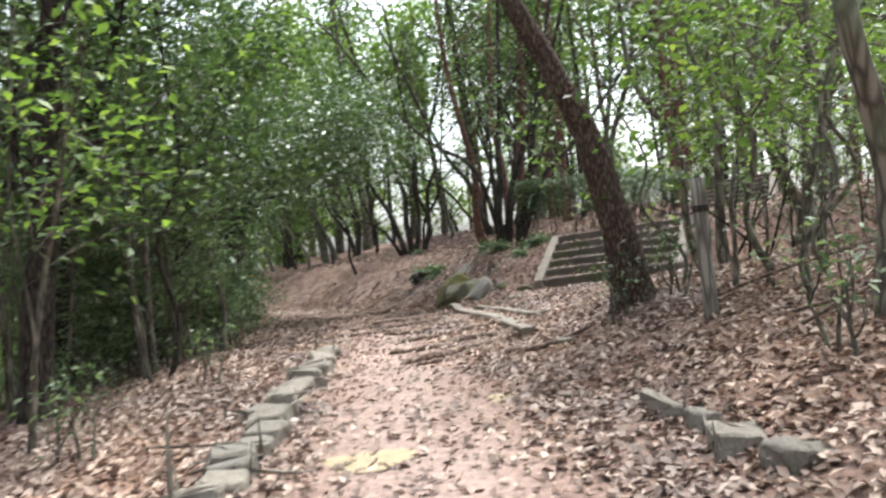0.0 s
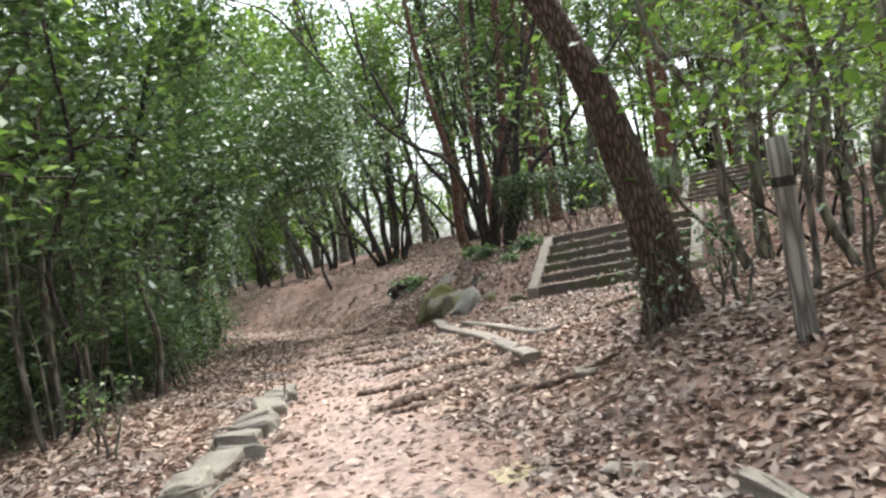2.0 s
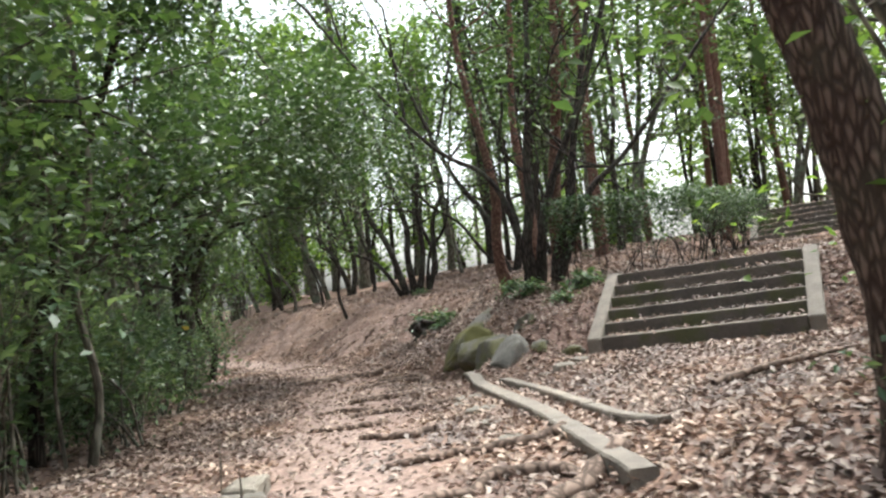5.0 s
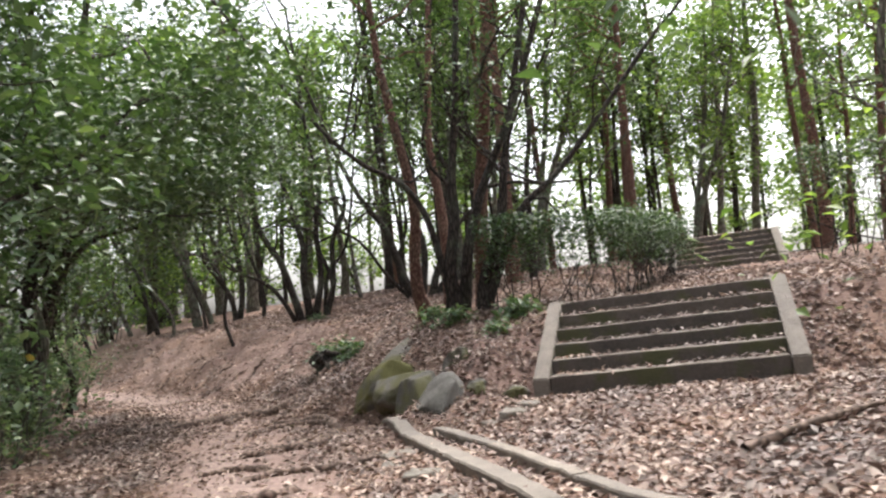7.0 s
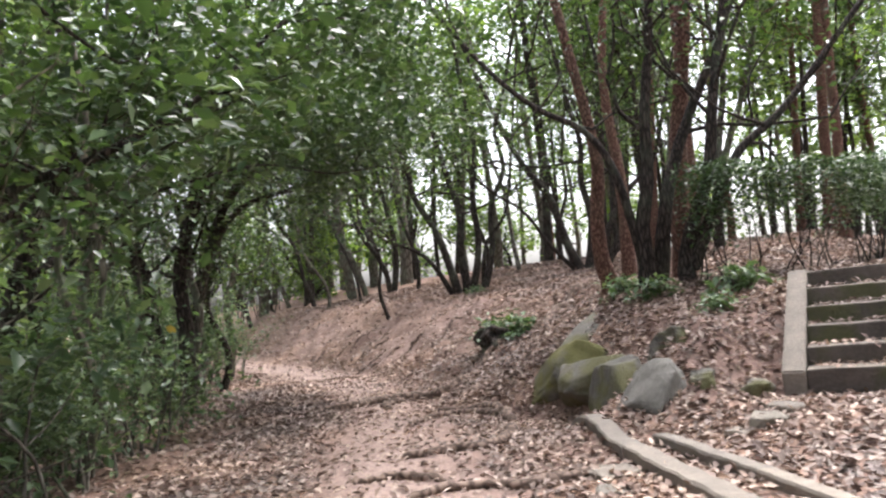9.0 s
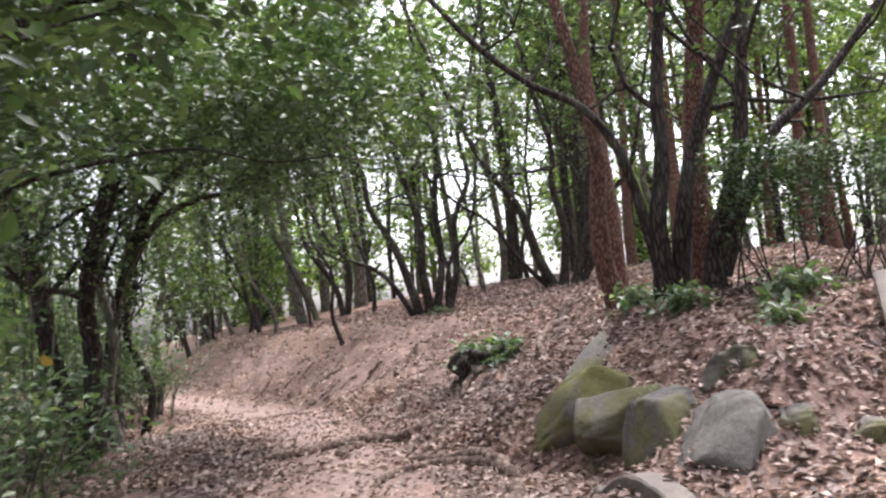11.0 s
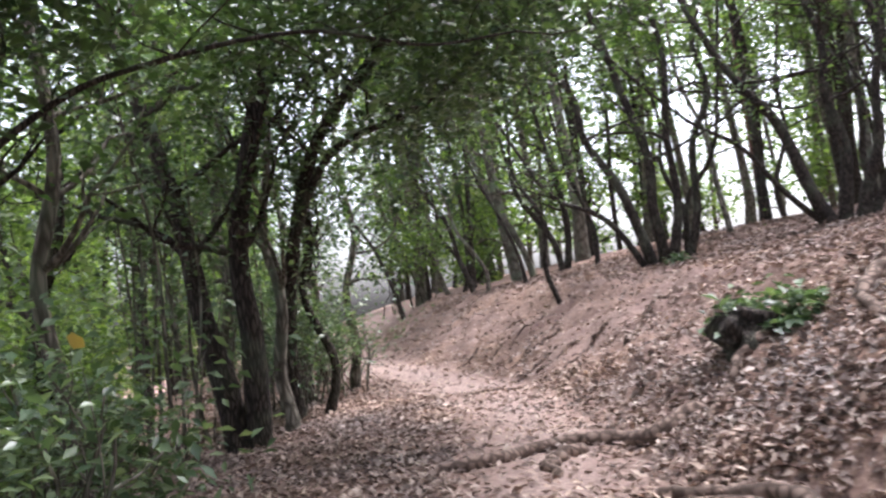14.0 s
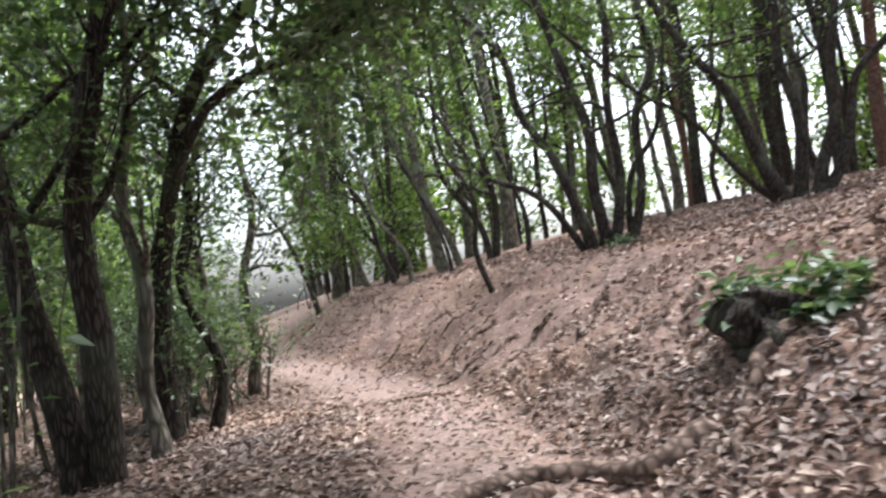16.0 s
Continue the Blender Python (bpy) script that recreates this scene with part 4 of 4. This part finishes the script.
scatter_shrubs([(-7.1, 27.0), (-7.7, 27.9), (-8.4, 29.2), (-9.3, 30.4), (-8.2, 26.4)], 1.5, 0.7, 7, LEAF_GREY, 14, "twiggy grey-green shrub at the edge of the path", 0.10, 2, 0.2)


def thicket_stems(places, height, seed, label):
    """Slim upright stems with a few leaves near the top."""
    x, y = places[0]
    z = ground_z(x, y) - 0.1
    rng = np.random.default_rng(seed)
    proto = tree("slim_tree", (x, y, z), [(0.024, (0, 0, 0), (0.06, 0.03, height * 0.3), (-0.05, 0.02, height * 0.65), (0.1, 0, height))], BARK_GREY, LEAF_GREY, label, seed,
                 top=0.6, bare=0.35, levels=2, per_tip=3, sides=6, branch_len=0.8, flare=0.1, group="slim trees", leaf_size=0.12, side_shoots=1)
    for x, y in places[1:]:
        copy_thing(proto, pose(x, y, ground_z(x, y) - 0.1, rng.normal(0, 4), rng.normal(0, 4), rng.uniform(0, 360)) @ Matrix.Scale(rng.uniform(0.7, 1.25), 4))


SLIM = "slim upright grey stem in the thicket"
thicket_stems(spots(22, 7.5, 15.5, -4.6, -2.9), 3.6, 401, SLIM)
thicket_stems(spots(22, 9, 18, -6.5, -3.4), 4.4, 402, SLIM)
thicket_stems(spots(16, 20, 30, -5.2, -3.4), 3.6, 403, SLIM)
thicket_stems(spots(10, 22, 32, -6.5, -3.5), 5.0, 404, SLIM)
scatter_shrubs([(3.1, 7.2), (3.9, 6.2), (5.2, 9.6)], 1.1, 0.8, 4, LEAF_GREY, 15, "bare twiggy bush on the leafy slope", 0.08, 1)
scatter_shrubs([(-14.2, 36.4), (-15.8, 38.6), (-13.4, 34.8), (-12.6, 33.2), (-17.0, 40.5), (-10.2, 41.5), (-11.6, 43.5), (-11.8, 30.8)], 3.0, 1.2, 7, LEAF_PALE, 16, "tall green bush beyond the bend of the path", 0.16, 7)
# small plants on the bank
scatter_shrubs([(1.45, 18.9), (2.3, 18.2), (1.2, 19.9), (-1.0, 30.9), (1.75, 17.4)], 0.3, 0.36, 3, LEAF_GREY, 8, "small broad-leaved plant growing from the bank", 0.13, 3)
scatter_shrubs([(2.4, 8.1), (1.8, 8.0), (2.4, 4.6), (-2.7, 5.2), (-2.6, 8.0)], 0.6, 0.4, 3, LEAF_GREY, 9, "small twiggy seedling among fallen leaves", 0.08, 1)
# dark mass added for the shade of a hollow under the bank's overhang
rock("stump", (-0.62, 21.6, ground_z(-0.62, 21.6) - 0.03), (0.42, 0.36, 0.26), (8, 18, 30), BARK_DARK, "dark rounded mass in place of the shaded hollow under broad leaves", 91, "stump", "", 0.4)
scatter_shrubs([(-0.75, 21.75), (-0.35, 21.6)], 0.5, 0.3, 2, LEAF_GREY, 12, "broad-leaved plant growing over a dark hollow in the bank", 0.17, 4)


# ---------------------------------------------------------------- the wood around
def forest(seed, height, bark, leaf, label, spots_xy, name="forest_tree", leaf_size=0.26, stems=1, bare=0.3, per_tip=9):
    rng = np.random.default_rng(seed)
    lines = []
    for _ in range(stems):
        a = rng.uniform(0, 6.28)
        k = rng.uniform(0.2, 1.0) * (1.8 if stems > 1 else 0.7)
        lines.append((rng.uniform(0.13, 0.2), (rng.normal(0, 0.1), rng.normal(0, 0.1), 0), (math.cos(a) * k * 0.3, math.sin(a) * k * 0.3, height * 0.3), (math.cos(a) * k, math.sin(a) * k, height * 0.6),
                      (math.cos(a) * k * 1.4, math.sin(a) * k * 1.4, height * 0.85)))
    x, y = spots_xy[0]
    proto = tree(name, (x, y, float(land(x, y)) - 0.2), lines, bark, leaf, label, seed, top=height * 0.15, bare=bare, levels=2, per_tip=per_tip, spread=0.6,
                 leaf_size=leaf_size, sides=8, branch_len=2.0, flare=0.3, group="trees of the wood", side_shoots=2)
    for x, y in spots_xy[1:]:
        copy_thing(proto, pose(x, y, float(land(x, y)) - 0.2, 0, 0, rng.uniform(0, 360)) @ Matrix.Scale(rng.uniform(0.8, 1.2), 4))


def ring(n, seed, y0, y1, x0, x1, keep):
    rng = np.random.default_rng(seed)
    out = []
    while len(out) < n:
        x, y = rng.uniform(x0, x1), rng.uniform(y0, y1)
        if keep(x, y) and all((x - a) ** 2 + (y - b) ** 2 > 4 for a, b in out):
            out.append((x, y))
    return out


clear = lambda x, y: (abs(float(side(x, y))) > 3.5) and not (0 < x < 6.5 and y < 21) and not (-7 < x < 4 and y < 34)
upper = lambda x, y: clear(x, y) and float(side(x, y)) > 3 and not (5 < x < 14 and 14 < y < 29)
far_ok = lambda x, y: float(side(x, y)) > 4 or float(side(x, y)) < -4
forest(301, 13.5, BARK_DARK, LEAF_MID, "dark-barked oak of the surrounding wood", ring(18, 1, 40, 60, -18, 26, clear), stems=2, bare=0.45, per_tip=9, leaf_size=0.3)
forest(302, 14.0, BARK_GREY, LEAF_PALE, "grey-barked tree with bright green leaves", ring(19, 2, 38, 62, -26, 30, clear), bare=0.45, per_tip=11, leaf_size=0.3)
forest(303, 14.0, BARK_RED, LEAF_MID, "tall red-barked pine of the wood", ring(14, 3, 23, 50, 3, 26, upper), bare=0.5, per_tip=10, leaf_size=0.28)
forest(304, 9.5, BARK_DARK, LEAF_DARK, "dark evergreen oak of the surrounding wood", ring(4, 4, 2, 14, -20, -10, clear), stems=2)
forest(305, 11.0, BARK_GREY, LEAF_PALE, "slender tree with bright green leaves", ring(11, 5, 4, 40, 8, 26, clear), stems=2, bare=0.34)
forest(306, 14.0, BARK_DARK, LEAF_PALE, "oak with bright green leaves lower on the slope", ring(19, 6, 20, 60, -34, -14, clear), stems=2, bare=0.25)
forest(307, 9.0, BARK_GREY, LEAF_MID, "tall tree behind the path", ring(7, 7, -16, -3, -12, 12, lambda x, y: True), stems=2)
# farther trees, with coarser leaves; bright hazy light is put into the leaf colour
forest(308, 17.0, BARK_GREY, LEAF_PALE, "far tree with green leaves coloured bright as if backlit", ring(34, 8, 56, 95, -70, 60, far_ok), leaf_size=0.6, stems=1, bare=0.1, per_tip=6)
forest(309, 16.0, BARK_DARK, LEAF_PALE, "far tree with green leaves coloured bright as if backlit", ring(26, 9, 52, 85, -60, 60, far_ok), leaf_size=0.6, stems=1, bare=0.15, per_tip=6)
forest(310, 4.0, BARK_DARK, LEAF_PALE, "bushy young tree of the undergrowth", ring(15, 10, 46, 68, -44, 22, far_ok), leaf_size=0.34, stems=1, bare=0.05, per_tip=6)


def yellow_leaf(at):
    m, nt, bsdf = material("yellow_leaf")
    n = node(nt, "TexNoise", Scale=30.0, Detail=3.0)
    nt.links.new(ramp(nt, n.outputs[0], [(0.3, (0.62, 0.40, 0.06)), (0.7, (0.80, 0.58, 0.12))]), bsdf.inputs["Base Color"])
    root = thing("twig", at, "bare twig holding one yellow leaf", "twig")
    rng = np.random.default_rng(8)
    foot = ground_z(at[0], at[1]) - at[2]
    place("stalk", mesh_from("stalk", *tube(glide([(0.05, 0, foot), (0.1, 0.02, foot * 0.5), (0, 0, 0.06)], 10), np.linspace(0.008, 0.003, 11), 5, rng), BARK_GREY), root)
    v = [(-0.05, 0, 0.04), (0.0, -0.012, 0.06), (0.06, 0, 0.02), (0.065, 0.005, -0.03), (0.0, -0.01, -0.035), (-0.045, 0.01, -0.005)]
    place("leaf", mesh_from("leaf", v, [(0, 1, 5), (1, 4, 5), (1, 2, 4), (2, 3, 4)], m), root, "yellow leaf")


yellow_leaf((-4.51, 17.65, 1.36))
